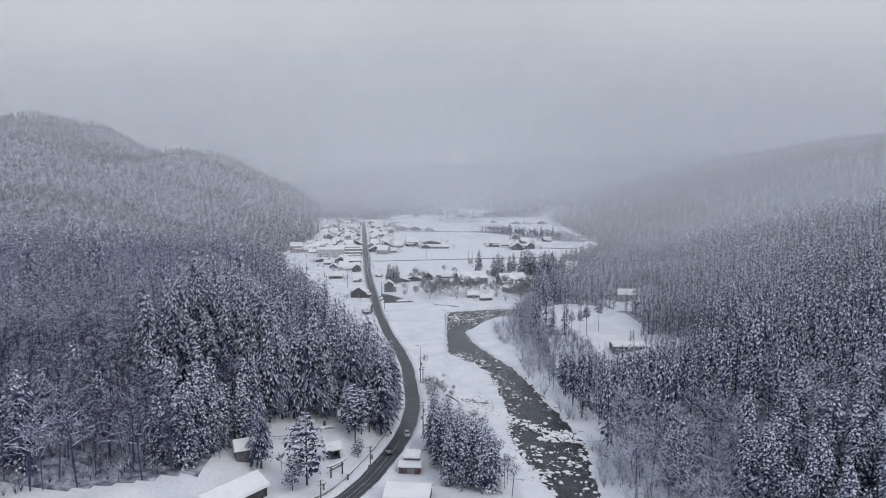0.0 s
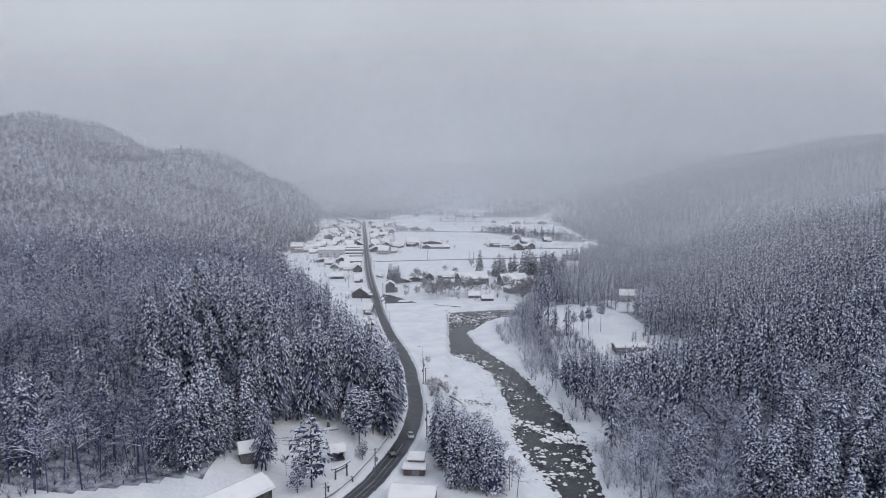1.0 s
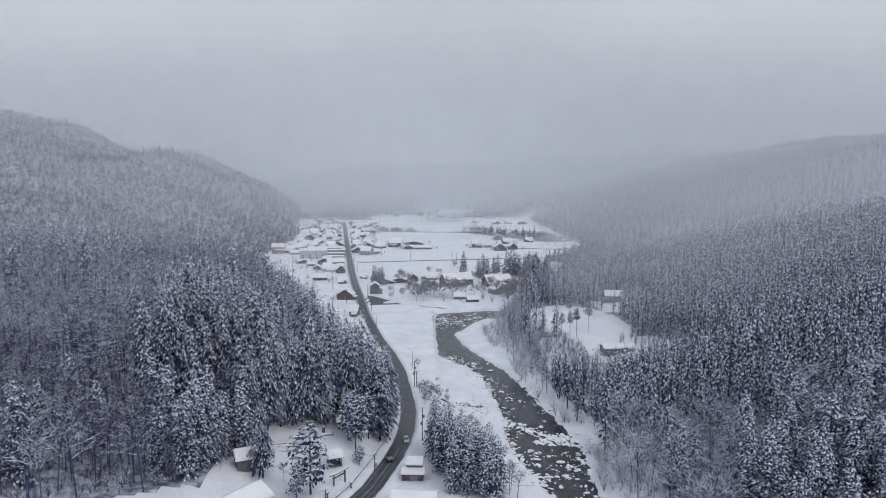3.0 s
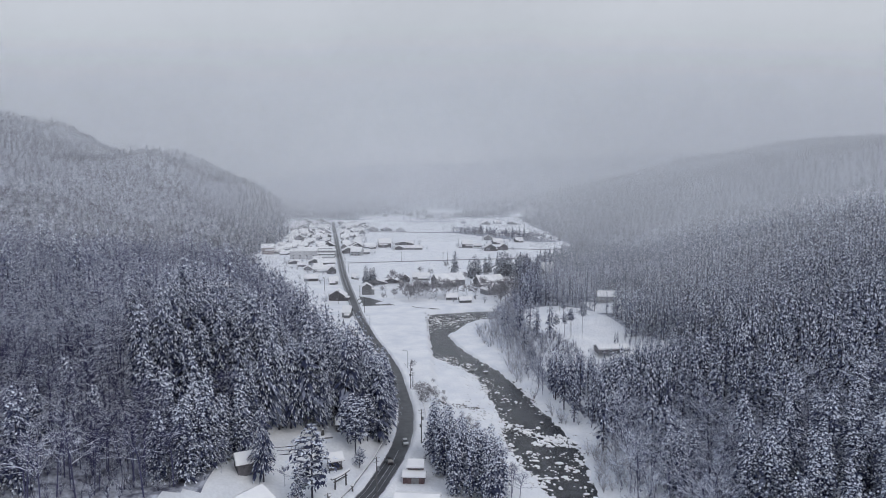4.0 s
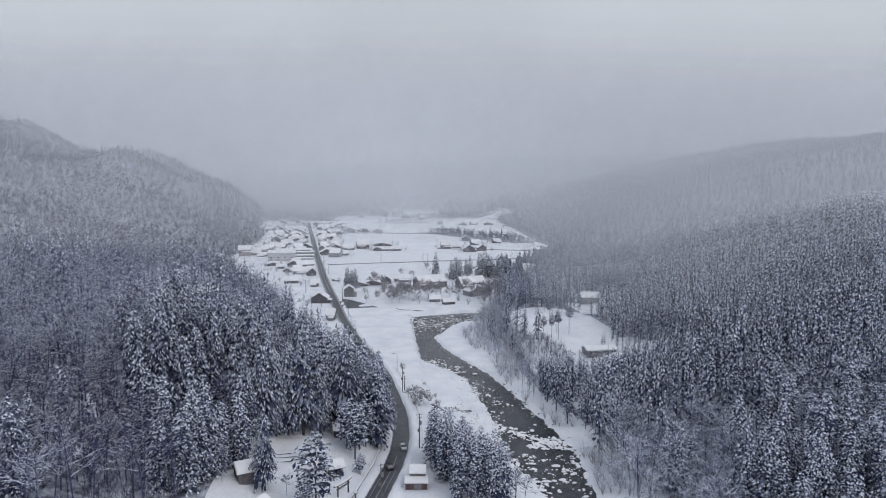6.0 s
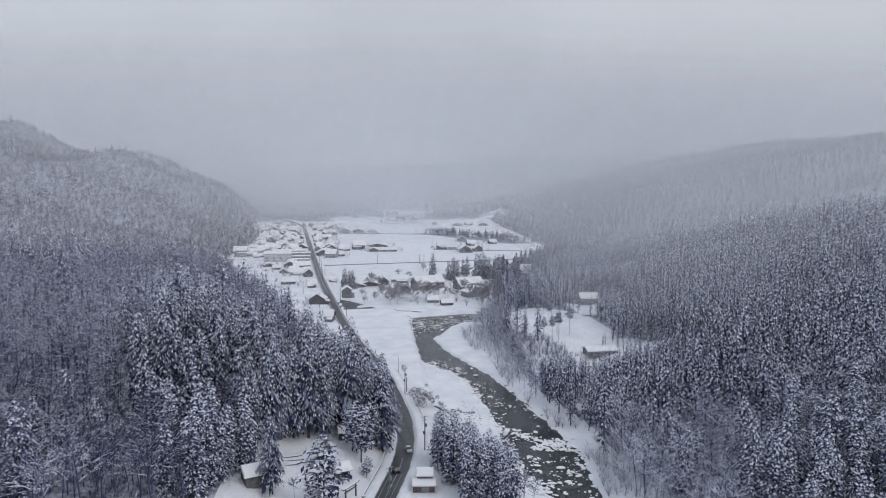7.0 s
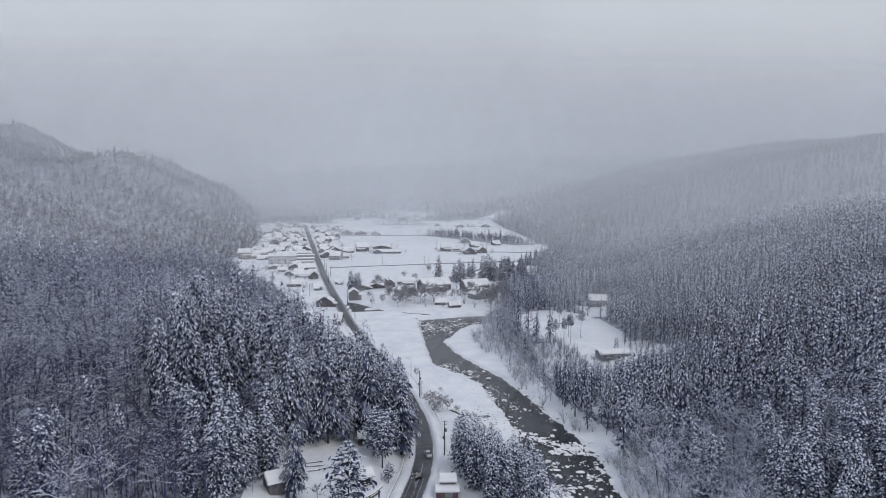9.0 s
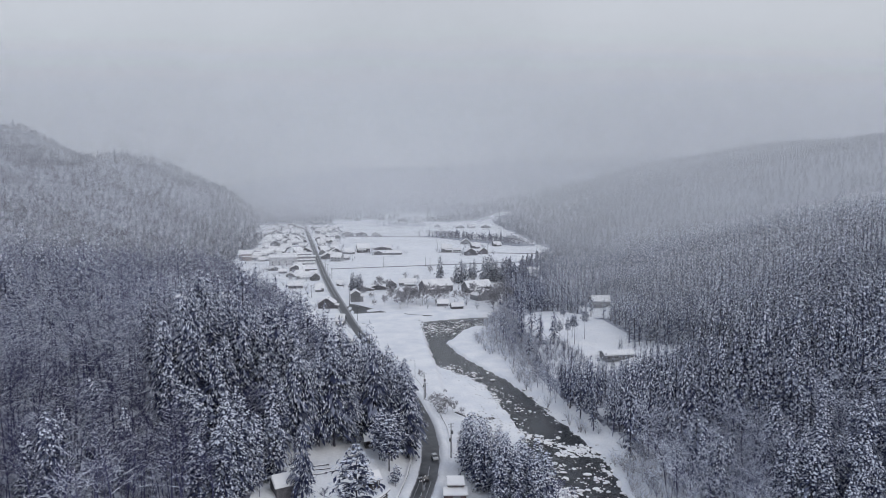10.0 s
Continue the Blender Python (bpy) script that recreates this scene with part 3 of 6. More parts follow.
# --- single trees in the stretch nearest the path
CEDARS, TUFTED, BARES = [], [], []
for n in range(8):
    r = np.random.default_rng(100 + n)
    tr = cedar_meshes(r, r.uniform(22, 27), r.uniform(4.5, 6.0), 28, 10, snowy=r.uniform(0.55, 1.0), start=r.uniform(0.1, 0.24), point=r.uniform(0.45, 0.7), fronds=4, tips=1, caps=6, droop=(0.4, 0.95), fat=1.0)
    CEDARS.append((tr[0].data("trunk", BARK), tr[1].data("crown", NEEDLES), tr[2].data("snow_load", TREE_SNOW, TREE_SNOW)))
for n in range(5):
    r = np.random.default_rng(130 + n)
    tr = cedar_meshes(r, r.uniform(19, 22), r.uniform(3.3, 4.0), 28, 9, snowy=r.uniform(0.6, 0.9), start=r.uniform(0.03, 0.1), point=r.uniform(0.4, 0.55), fronds=2, tips=2, caps=4, fat=1.05, clump=0.8, loose=0.7)
    TUFTED.append((tr[0].data("trunk", BARK), tr[1].data("crown", NEEDLES), tr[2].data("snow_load", TREE_SNOW, TREE_SNOW)))
for n in range(7):
    r = np.random.default_rng(200 + n)
    tr = bare_meshes(r, r.uniform(15, 20), 20, 6, fine=5, spread=0.4, start=0.4, laden=0.62, flat=(0.05, 1.7))
    BARES.append((tr[0].data("crown", TWIG), tr[1].data("snow_load", TREE_SNOW, TREE_SNOW)))


PINES = []
for n in range(4):
    r = np.random.default_rng(150 + n)
    tr = cedar_meshes(r, r.uniform(18, 20), r.uniform(4.6, 5.6), 12, 8, snowy=0.95, start=(0.2, 0.26, 0.55, 0.6)[n], droop=(-0.1, 0.4), fronds=4, tips=4, caps=9, point=0.45, fat=1.2, clump=0.6, loose=0.45)
    PINES.append((tr[0].data("trunk", BARK), tr[1].data("crown", NEEDLES), tr[2].data("snow_load", TREE_SNOW, TREE_SNOW)))


def cedar(x, y, size=1.0, label="tall snow-laden cedar in the wood", group="cedars of the wood", z=None, broad=1.0, kinds=None):
    kinds = kinds or CEDARS
    k = int(rng.integers(len(kinds)))
    s = size * rng.uniform(0.82, 1.15)
    m = Matrix.LocRotScale((x, y, float(land(x, y)) if z is None else z), Euler((0, 0, rng.uniform(0, 6.28))), (s * broad * rng.uniform(0.92, 1.1), s * broad * rng.uniform(0.92, 1.1), s))
    ob = thing("cedar", m, label, "tree", group)
    for name, data in zip(("trunk", "crown", "snow_load"), kinds[k]):
        tagged(part(name, data, None, ob), kind="" if name == "trunk" else "stuff")
    return ob


# Conifers for the farms, with the valley haze put into the needles.
HAZED_CONIFERS = []
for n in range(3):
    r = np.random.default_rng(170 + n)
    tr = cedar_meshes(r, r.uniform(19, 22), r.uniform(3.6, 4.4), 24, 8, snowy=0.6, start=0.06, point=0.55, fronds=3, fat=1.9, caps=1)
    HAZED_CONIFERS.append((tr[0].data("trunk", BARK), tr[1].data("crown", HAZED_NEEDLES), tr[2].data("snow_load", TREE_SNOW, TREE_SNOW)))

PALE = []
for n in range(4):
    r = np.random.default_rng(250 + n)
    tr = bare_meshes(r, r.uniform(11, 13), 18, 7, fine=9, spread=0.58, start=0.2, wide=0.1, flat=(0.4, 1.4))
    PALE.append((tr[0].data("crown", ORCHARD), tr[1].data("snow_load", TREE_SNOW, TREE_SNOW)))


def bare_tree(x, y, size=1.0, label="leafless tree with snow along its branches", group="bare trees", z=None, kinds=None):
    kinds = kinds or BARES
    k = int(rng.integers(len(kinds)))
    s = size * rng.uniform(0.8, 1.2)
    m = Matrix.LocRotScale((x, y, float(land(x, y)) if z is None else z), Euler((0, 0, rng.uniform(0, 6.28))), (s, s, s))
    ob = thing("bare_tree", m, label, "tree", group)
    for name, data in zip(("crown", "snow_load"), kinds[k]):
        tagged(part(name, data, None, ob), kind="" if name == "trunk" else "stuff")
    return ob


near = scatter(-250, 20, 130, 300, 6.2)
near = near[in_wedge(near) & wooded(near[:, 0], near[:, 1])]
share = conifer_share(near[:, 0], near[:, 1])
is_cedar = rng.random(len(near)) < share
single_c = np.flatnonzero(is_cedar & (near[:, 0] > -125) & (near[:, 1] < 236))
single_b = np.flatnonzero(~is_cedar & (near[:, 1] < 198) & (near[:, 0] > -125) & (near[:, 0] < 60))
for i in single_c:
    if near[i, 1] < 196 and near[i, 0] < -52:
        cedar(*near[i], label="dense cedar hung with round tufts of snow", kinds=TUFTED)
    else:
        cedar(*near[i], label="tall snow-laden cedar in the hillside wood")
for i in single_b:
    bare_tree(*near[i], label="leafless hillside tree with snow along its branches")
# the belt of cedars on the terrace edge between hut and river
for x, y in ((-2.5, 185.5), (1, 183), (4.5, 181), (-3.5, 190), (0, 189), (4, 187), (-4, 195), (-0.5, 194.5), (3, 193), (-4.5, 200), (-1, 200.5), (-4.5, 205.5), (7.5, 179), (1.5, 177.5), (5.5, 176), (8.5, 173.5), (-0.5, 173), (3.5, 171), (7.5, 169.5), (10, 169.5), (6.8, 184.5)):
    cedar(x, y, 0.8 if y < 196 else 0.72, "snow-laden cedar in the belt above the river", "cedars above the river", broad=1.1, kinds=TUFTED)
for x, y in ((11.5, 176), (10.5, 181), (9.5, 186.5), (13.5, 171), (7.5, 191), (14.5, 175.5), (13, 179.5), (15, 168.5)):
    bare_tree(x, y, 0.6, "leafless tree beside the cedars above the river")
for x, y, s in ((-35.4, 167.5, 0.95), (-38.2, 164, 0.62), (-27, 196, 0.78), (-29.5, 200, 0.85), (-26, 203, 0.75), (-24.2, 208, 0.75), (-25.5, 190, 0.42), (-23.5, 214, 0.8), (-28.5, 205, 0.8)):
    cedar(x, y, s, "broad irregular pine white with snow by the shrine", "pines by the shrine", broad=1.0, kinds=PINES[:2])
for x, y, s in ((-48.2, 174.0, 0.72),):
    cedar(x, y, s, "slender snow-laden conifer beside the garage", "conifers beside the garage", broad=0.85)

for x, y in ((-49.9, 205.5), (-46.8, 207.4), (-42.5, 208.9), (-38.6, 213), (-53, 202.5), (-36.3, 219)):
    cedar(x, y, 1.0, "tall snow-laden cedar at the edge of the clearing")
for x, y in ((-62.5, 170.5), (-66, 167), (-60.5, 175.5), (-70, 164.5), (-59.8, 181), (-57, 187), (-65, 173)):
    cedar(x, y, 0.92, "dense cedar hung with round tufts of snow", kinds=TUFTED)
for y in np.arange(213, 252, 4.2):
    cedar(float(road_x(y)) - rng.uniform(6.3, 8.5), y, 0.95, "tall snow-laden cedar leaning over the roadside wall", "cedars along the road")

# --- the rest of the woods, joined
rest = np.ones(len(near), bool)
rest[single_c], rest[single_b] = False, False
stay = near[rest]
stay_c = is_cedar[rest]
MID_C, MID_B, LADEN_B, SLOPE_C, FAR_C, FAR_B, SPUR_B = [], [], [], [], [], [], []
for n in range(5):
    r = np.random.default_rng(300 + n)
    m = Mesh()
    cedar_meshes(r, 22, 4.1, 17, 6, snowy=r.uniform(0.65, 1.0), both=m, fronds=2, tips=1, caps=3, droop=(0.4, 1.0), fat=1.1, point=r.uniform(0.5, 0.75), clump=r.uniform(0, 0.4))
    MID_C.append(m.arrays())
    m = Mesh()
    bare_meshes(r, 18, 15, 6, both=m, bark=3, fine=3, sides=3, spread=0.4, start=0.38, laden=0.6, flat=(0.05, 1.7))
    MID_B.append(m.arrays())
    m = Mesh()
    bare_meshes(r, 14, 13, 6, both=m, bark=3, fine=3, sides=3, spread=0.5, start=0.18, laden=0.75, flat=(0.2, 1.8))
    LADEN_B.append(m.arrays())
    m = Mesh()
    cedar_meshes(r, 18, r.uniform(2.6, 3.2), 13, 6, snowy=r.uniform(0.75, 1.0), both=m, start=0.16, fronds=2, tips=0, caps=2, droop=(0.5, 1.1), fat=1.1, point=0.6, clump=r.uniform(0, 0.2))
    SLOPE_C.append(m.arrays())
    m = Mesh()
    cedar_meshes(r, 18, r.uniform(2.6, 3.2), 9, 5, snowy=0.8, both=m, start=0.25, fronds=1, tips=0, caps=2, droop=(0.5, 1.0), fat=1.15, clump=0.25)
    FAR_C.append(m.arrays())
    m = Mesh()
    bare_meshes(r, 14, 8, 4, both=m, bark=3, fine=2, sides=3, spread=0.48, laden=0.42, thick=1.0, wide=0.06)
    FAR_B.append(m.arrays())
    m = Mesh()
    bare_meshes(r, 15, 10, 5, both=m, bark=3, fine=2, sides=3, spread=0.4, start=0.3, laden=0.42, thick=0.9)
    SPUR_B.append(m.arrays())
WOOD_MATS = [NEEDLES, TREE_SNOW, BARK, TWIG, RIMED_HAZY_TWIG]


def tiny_bare(r):
    """A distant leafless tree: a stem and a round head of haze-greyed twigs."""
    m = Mesh()
    m.rod((0, 0, 0), (0, 0, 6), 0.2, 0.08, 3, 2, cap=False)
    for k in range(20):
        t, u = r.uniform(0, 6.28), r.uniform(-0.5, 1.0)
        out = math.sqrt(1 - u * u) * 3.9
        e = np.array((math.cos(t) * out, math.sin(t) * out, 6.5 + 3.6 * u)) * r.uniform(0.8, 1.1)
        o = np.array((e[0] * 0.25, e[1] * 0.25, e[2] - r.uniform(0.8, 2.6)))
        s = np.array((-math.sin(t), math.cos(t), r.uniform(-0.6, 0.6))) * r.uniform(0.25, 0.6)
        m.add([o, e - s, e + s], [(0, 1, 2)], (3, 4, 3, 3, 4, 3, 1)[k % 7])
    return m.arrays()


def tiny_conifer(r):
    """A distant conifer: four tiers of ragged skirts, some of their flaps snow, greyed for haze."""
    m = Mesh()
    for k in range(4):
        z, w = 1.5 + 3.2 * k, 3.5 * (1 - 0.2 * k)
        spin = r.uniform(0, 6.28)
        for j in range(4 if k < 3 else 3):
            t = spin + 6.283 * j / (4 if k < 3 else 3) + r.uniform(-0.3, 0.3)
            L, g = w * r.uniform(0.7, 1.25), r.uniform(0.5, 0.85)
            tip = np.array((0, 0, z + 4.2))
            a, b = (np.array((math.cos(t + q) * L, math.sin(t + q) * L, z + r.uniform(-0.8, 0.8))) for q in (-g, g))
            m.add([a, b, tip], [(0, 1, 2)], 0)
            if r.random() < 0.62:
                c = (a + b) / 2 * 1.03
                h = r.uniform(0.3, 0.7)
                m.add([c * 0.9 + (tip - c) * h + (0, 0, 0.2), a * 0.6 + c * 0.42 + (0, 0, 0.5), b * 0.6 + c * 0.42 + (0, 0, 0.5)], [(0, 1, 2)], 1)
    return m.arrays()


TINY_C = [tiny_conifer(np.random.default_rng(500 + n)) for n in range(5)]
TINY_B = [tiny_bare(np.random.default_rng(400 + n)) for n in range(5)]

mid = np.concatenate([scatter(-420, 20, 300, 430, 5.6), scatter(-420, 20, 430, 620, 7.0)])
mid = mid[in_wedge(mid) & wooded(mid[:, 0], mid[:, 1])]
mid_c = rng.random(len(mid)) < conifer_share(mid[:, 0], mid[:, 1])
tile("conifer_wood", MID_C, dressed(stay[stay_c], 1.0, 5), WOOD_MATS, "snow-laden conifer wood on the lower slopes", "wood")
tile("leafless_wood", MID_B, dressed(stay[~stay_c], 1.0, 5), WOOD_MATS, "leafless snowy wood on the lower slopes", "wood")
nearer = mid[:, 1] < 430
tile("conifer_wood", SLOPE_C, dressed(mid[mid_c & nearer], 1.0, 5), WOOD_MATS, "snow-laden conifer wood on the back of the spur", "wood")
tile("conifer_wood", FAR_C, dressed(mid[mid_c & ~nearer], 1.1, 5), WOOD_MATS, "snow-laden conifer wood beside the village", "wood")
tile("leafless_wood", SPUR_B, dressed(mid[~mid_c & nearer], 0.9, 5), WOOD_MATS, "fine-twigged leafless wood on the back of the spur", "wood")
tile("leafless_wood", FAR_B, dressed(mid[~mid_c & ~nearer], 1.0, 5), WOOD_MATS, "leafless frosted wood on the valley side", "wood")
# the planted slope across the river
plant = scatter(36, 280, 130, 345, 4.3)
plant = plant[in_wedge(plant) & wooded(plant[:, 0], plant[:, 1])]
plant_c = rng.random(len(plant)) < conifer_share(plant[:, 0], plant[:, 1])
loose_b = ~plant_c & (rng.random(len(plant)) < 0.7)
front = plant_c & (plant[:, 1] < 206) & (plant[:, 0] < 140)
for x, y in plant[front & (rng.random(len(plant)) < 0.62)]:
    cedar(x, y, 0.95, "dense snow-clad cedar on the slope across the river", "cedars across the river", kinds=TUFTED)
plant_c &= ~front
tile("conifer_wood", SLOPE_C, dressed(plant[plant_c], 1.05, 5, 0.2, True), WOOD_MATS, "dense snow-laden cedar plantation across the river", "wood")
tile("leafless_wood", LADEN_B, dressed(plant[loose_b], 1.0, 5, 0.25, True), WOOD_MATS, "rime-grey leafless wood above the river bank", "wood")
upper = scatter(36, 520, 345, 640, 5.2)
upper = upper[in_wedge(upper) & wooded(upper[:, 0], upper[:, 1])]
upper_c = rng.random(len(upper)) < conifer_share(upper[:, 0], upper[:, 1])
loose_b = ~upper_c & (rng.random(len(upper)) < 0.6)
near_glade = upper_c & (upper[:, 1] < 480) & (upper[:, 0] < 150)
tile("conifer_wood", SLOPE_C, dressed(upper[near_glade], 1.0, 5, 0.2), WOOD_MATS, "full-crowned conifers round the snowy glade", "wood")
upper_c &= ~near_glade
tile("conifer_wood", FAR_C, dressed(upper[upper_c], 1.0, 5, 0.2), WOOD_MATS, "dense snow-laden cedar plantation on the upper slope", "wood")
tile("leafless_wood", FAR_B, dressed(upper[loose_b], 0.9, 5), WOOD_MATS, "leafless frosted wood among the upper cedars", "wood")
far = np.concatenate([scatter(-900, 1000, 630, 1150, 8.3), scatter(-1100, 1450, 1150, 1700, 11.0), scatter(-1300, 1700, 1700, 3000, 24.0)])
far = far[in_wedge(far, 30) & wooded(far[:, 0], far[:, 1])]
# the lee of the ridges is out of sight everywhere along the path
eye_z = 89.0
keep = np.ones(len(far), bool)
for f in (0.55, 0.7, 0.8, 0.88, 0.94):
    block = land(far[:, 0] * f, far[:, 1] * f) + 4
    keep &= block < eye_z + (land(far[:, 0], far[:, 1]) + 20 - eye_z) * f
far = far[keep]
far_c = rng.random(len(far)) < conifer_share(far[:, 0], far[:, 1])
grow = np.where(far[:, 1] > 1700, 2.1, np.where(far[:, 1] > 1150, 1.2, 1.0))
rows_c, rows_b = dressed(far, 0.8, 5), dressed(far, 0.95, 5)
# Muted tones: the haze over the hills is mixed into the trees.
HILL_MATS = [HAZED_NEEDLES, RIMED_HAZY_TWIG, BARK, HILL_TWIG, RIMED_HAZY_TWIG]
rows_c[:, 2] *= grow
rows_b[:, 2] *= grow
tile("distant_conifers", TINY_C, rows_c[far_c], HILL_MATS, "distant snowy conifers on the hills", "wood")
tile("distant_leafless_wood", TINY_B, rows_b[~far_c], HILL_MATS, "distant haze-paled leafless wood on the hills", "wood")

thicket = scatter(-150, -66, 140, 262, 6.0)
thicket = thicket[in_wedge(thicket) & wooded(thicket[:, 0], thicket[:, 1]) & (conifer_share(thicket[:, 0], thicket[:, 1]) < 0.3)]
tile("leafless_wood", MID_B, dressed(thicket, 0.9, 5, 0.3), WOOD_MATS, "dense leafless wood with dark trunks on the near slope", "wood")
brushwood = scatter(-140, -60, 140, 184, 3.0)
brushwood = brushwood[wooded(brushwood[:, 0], brushwood[:, 1])]


def bush(r):
    """A frosted riverside bush: several stems from one root, each with fine twigs."""
    m = Mesh()
    for k in range(9):
        t, out = r.uniform(0, 6.28), r.uniform(0.15, 0.75)
        L = r.uniform(3.0, 5.5)
        way = np.array((math.cos(t) * out, math.sin(t) * out, 1.0))
        s = np.array((-math.sin(t), math.cos(t), 0)) * 0.09
        tip = way / np.linalg.norm(way) * L
        m.add([-s, s, tip], [(0, 1, 2)], 3)
        for q in range(9):
            b = tip * r.uniform(0.25, 1.0)
            e = b + (way + r.normal(0, 0.8, 3)) * r.uniform(0.5, 1.2)
            s2 = np.cross(e - b, (0.3, 0.8, 0.4))
            s2 = s2 / max(np.linalg.norm(s2), 1e-6) * 0.06
            m.add([b - s2, b + s2, e], [(0, 1, 2)], (3, 4, 1, 1)[q % 4])
    return m.arrays()


BUSHES = [bush(np.random.default_rng(600 + n)) for n in range(5)]
THICKET_MATS = [NEEDLES, TREE_SNOW, BARK, ORCHARD, TREE_SNOW]
bank = scatter(30, 80, 196, 476, 3.6)
edge = np.interp(bank[:, 1], [196, 250, 320, 345, 470], [10, 4, 4, 12, 14])
bank = bank[(bank[:, 0] > np.minimum(river_right(bank[:, 1]) + np.interp(bank[:, 1], [196, 230, 300, 345, 440], [5, 5, 4.5, 14, 14]), wood_edge(bank[:, 1]) - 3)) & (bank[:, 0] < wood_edge(bank[:, 1]) + edge)]
bank = bank[(waves(bank[:, 0], bank[:, 1], 5, 3) > -0.35) & ~((bank[:, 1] > 224) & (bank[:, 1] < 312) & (bank[:, 0] > wood_edge(bank[:, 1]) - 1))]
tile("riverside_thicket", BUSHES, dressed(bank, 1.0, 5, 0.3), THICKET_MATS, "pale frosted leafless bushes along the river bank", "thicket")
tile("brushwood", BUSHES, dressed(brushwood, 0.62, 5, 0.35), WOOD_MATS, "low leafless brushwood at the edge of the wood", "brushwood")
# Bushes added to stand in for the shade under the cedars.
below = scatter(-80, -14, 186, 224, 2.6)
below = below[wooded(below[:, 0], below[:, 1])]
tile("brushwood", BUSHES, dressed(below, 0.5, 5, 0.3), WOOD_MATS, "dark brushwood added as shade under the cedars", "brushwood")
slope = scatter(44, 108, 165, 255, 4.2)
slope = slope[in_wedge(slope) & wooded(slope[:, 0], slope[:, 1]) & (conifer_share(slope[:, 0], slope[:, 1]) < 0.5)]
tile("brushwood", BUSHES, dressed(slope, 0.9, 5, 0.3), [NEEDLES, TREE_SNOW, BARK, RIMED_HAZY_TWIG, FROST], "frosted brushwood under the leafless trees across the river", "brushwood")
verge = scatter(46, 72, 312, 352, 3.2)
verge = verge[wooded(verge[:, 0], verge[:, 1]) & (verge[:, 1] > 318 + 4 * waves(verge[:, 0], verge[:, 1], 8, 2))]
tile("brushwood", BUSHES, dressed(verge, 0.85, 5, 0.3), [NEEDLES, TREE_SNOW, BARK, RIMED_HAZY_TWIG, FROST], "frosted grey brushwood round the snowy glade", "brushwood")
tall = scatter(34, 80, 200, 476, 5.0)
tall = tall[~((tall[:, 1] > 222) & (tall[:, 1] < 305)) & (tall[:, 0] > wood_edge(tall[:, 1]) - 2) & (tall[:, 0] < wood_edge(tall[:, 1]) + np.interp(tall[:, 1], [200, 256, 310, 345, 470], [8, 4, 5, 14, 18]))]
tile("riverside_trees", FAR_B, dressed(tall, 0.7, 5), THICKET_MATS, "pale frosted leafless trees along the river bank", "trees")

# undergrowth shows through the snow where woods stand; tree shade is painted in with it
mx, my = (X[:-1, :-1] + X[1:, 1:]) / 2, (Y[:-1, :-1] + Y[1:, 1:]) / 2
shaded_brush = wooded(mx, my) & ((my > 222) | ((mx < -60) & (my > 150)) | (mx > 62)) & (my < 3400) & ~((mx > 30) & (mx < wood_edge(my) + 7) & (my < 480)) & ~((mx > 52) & (mx < 116) & (my > 316) & (my < 352))
ground.data.materials.append(SHADED_UNDERGROWTH)
ground.data.polygons.foreach_set("material_index", shaded_brush.ravel().astype(np.int32))


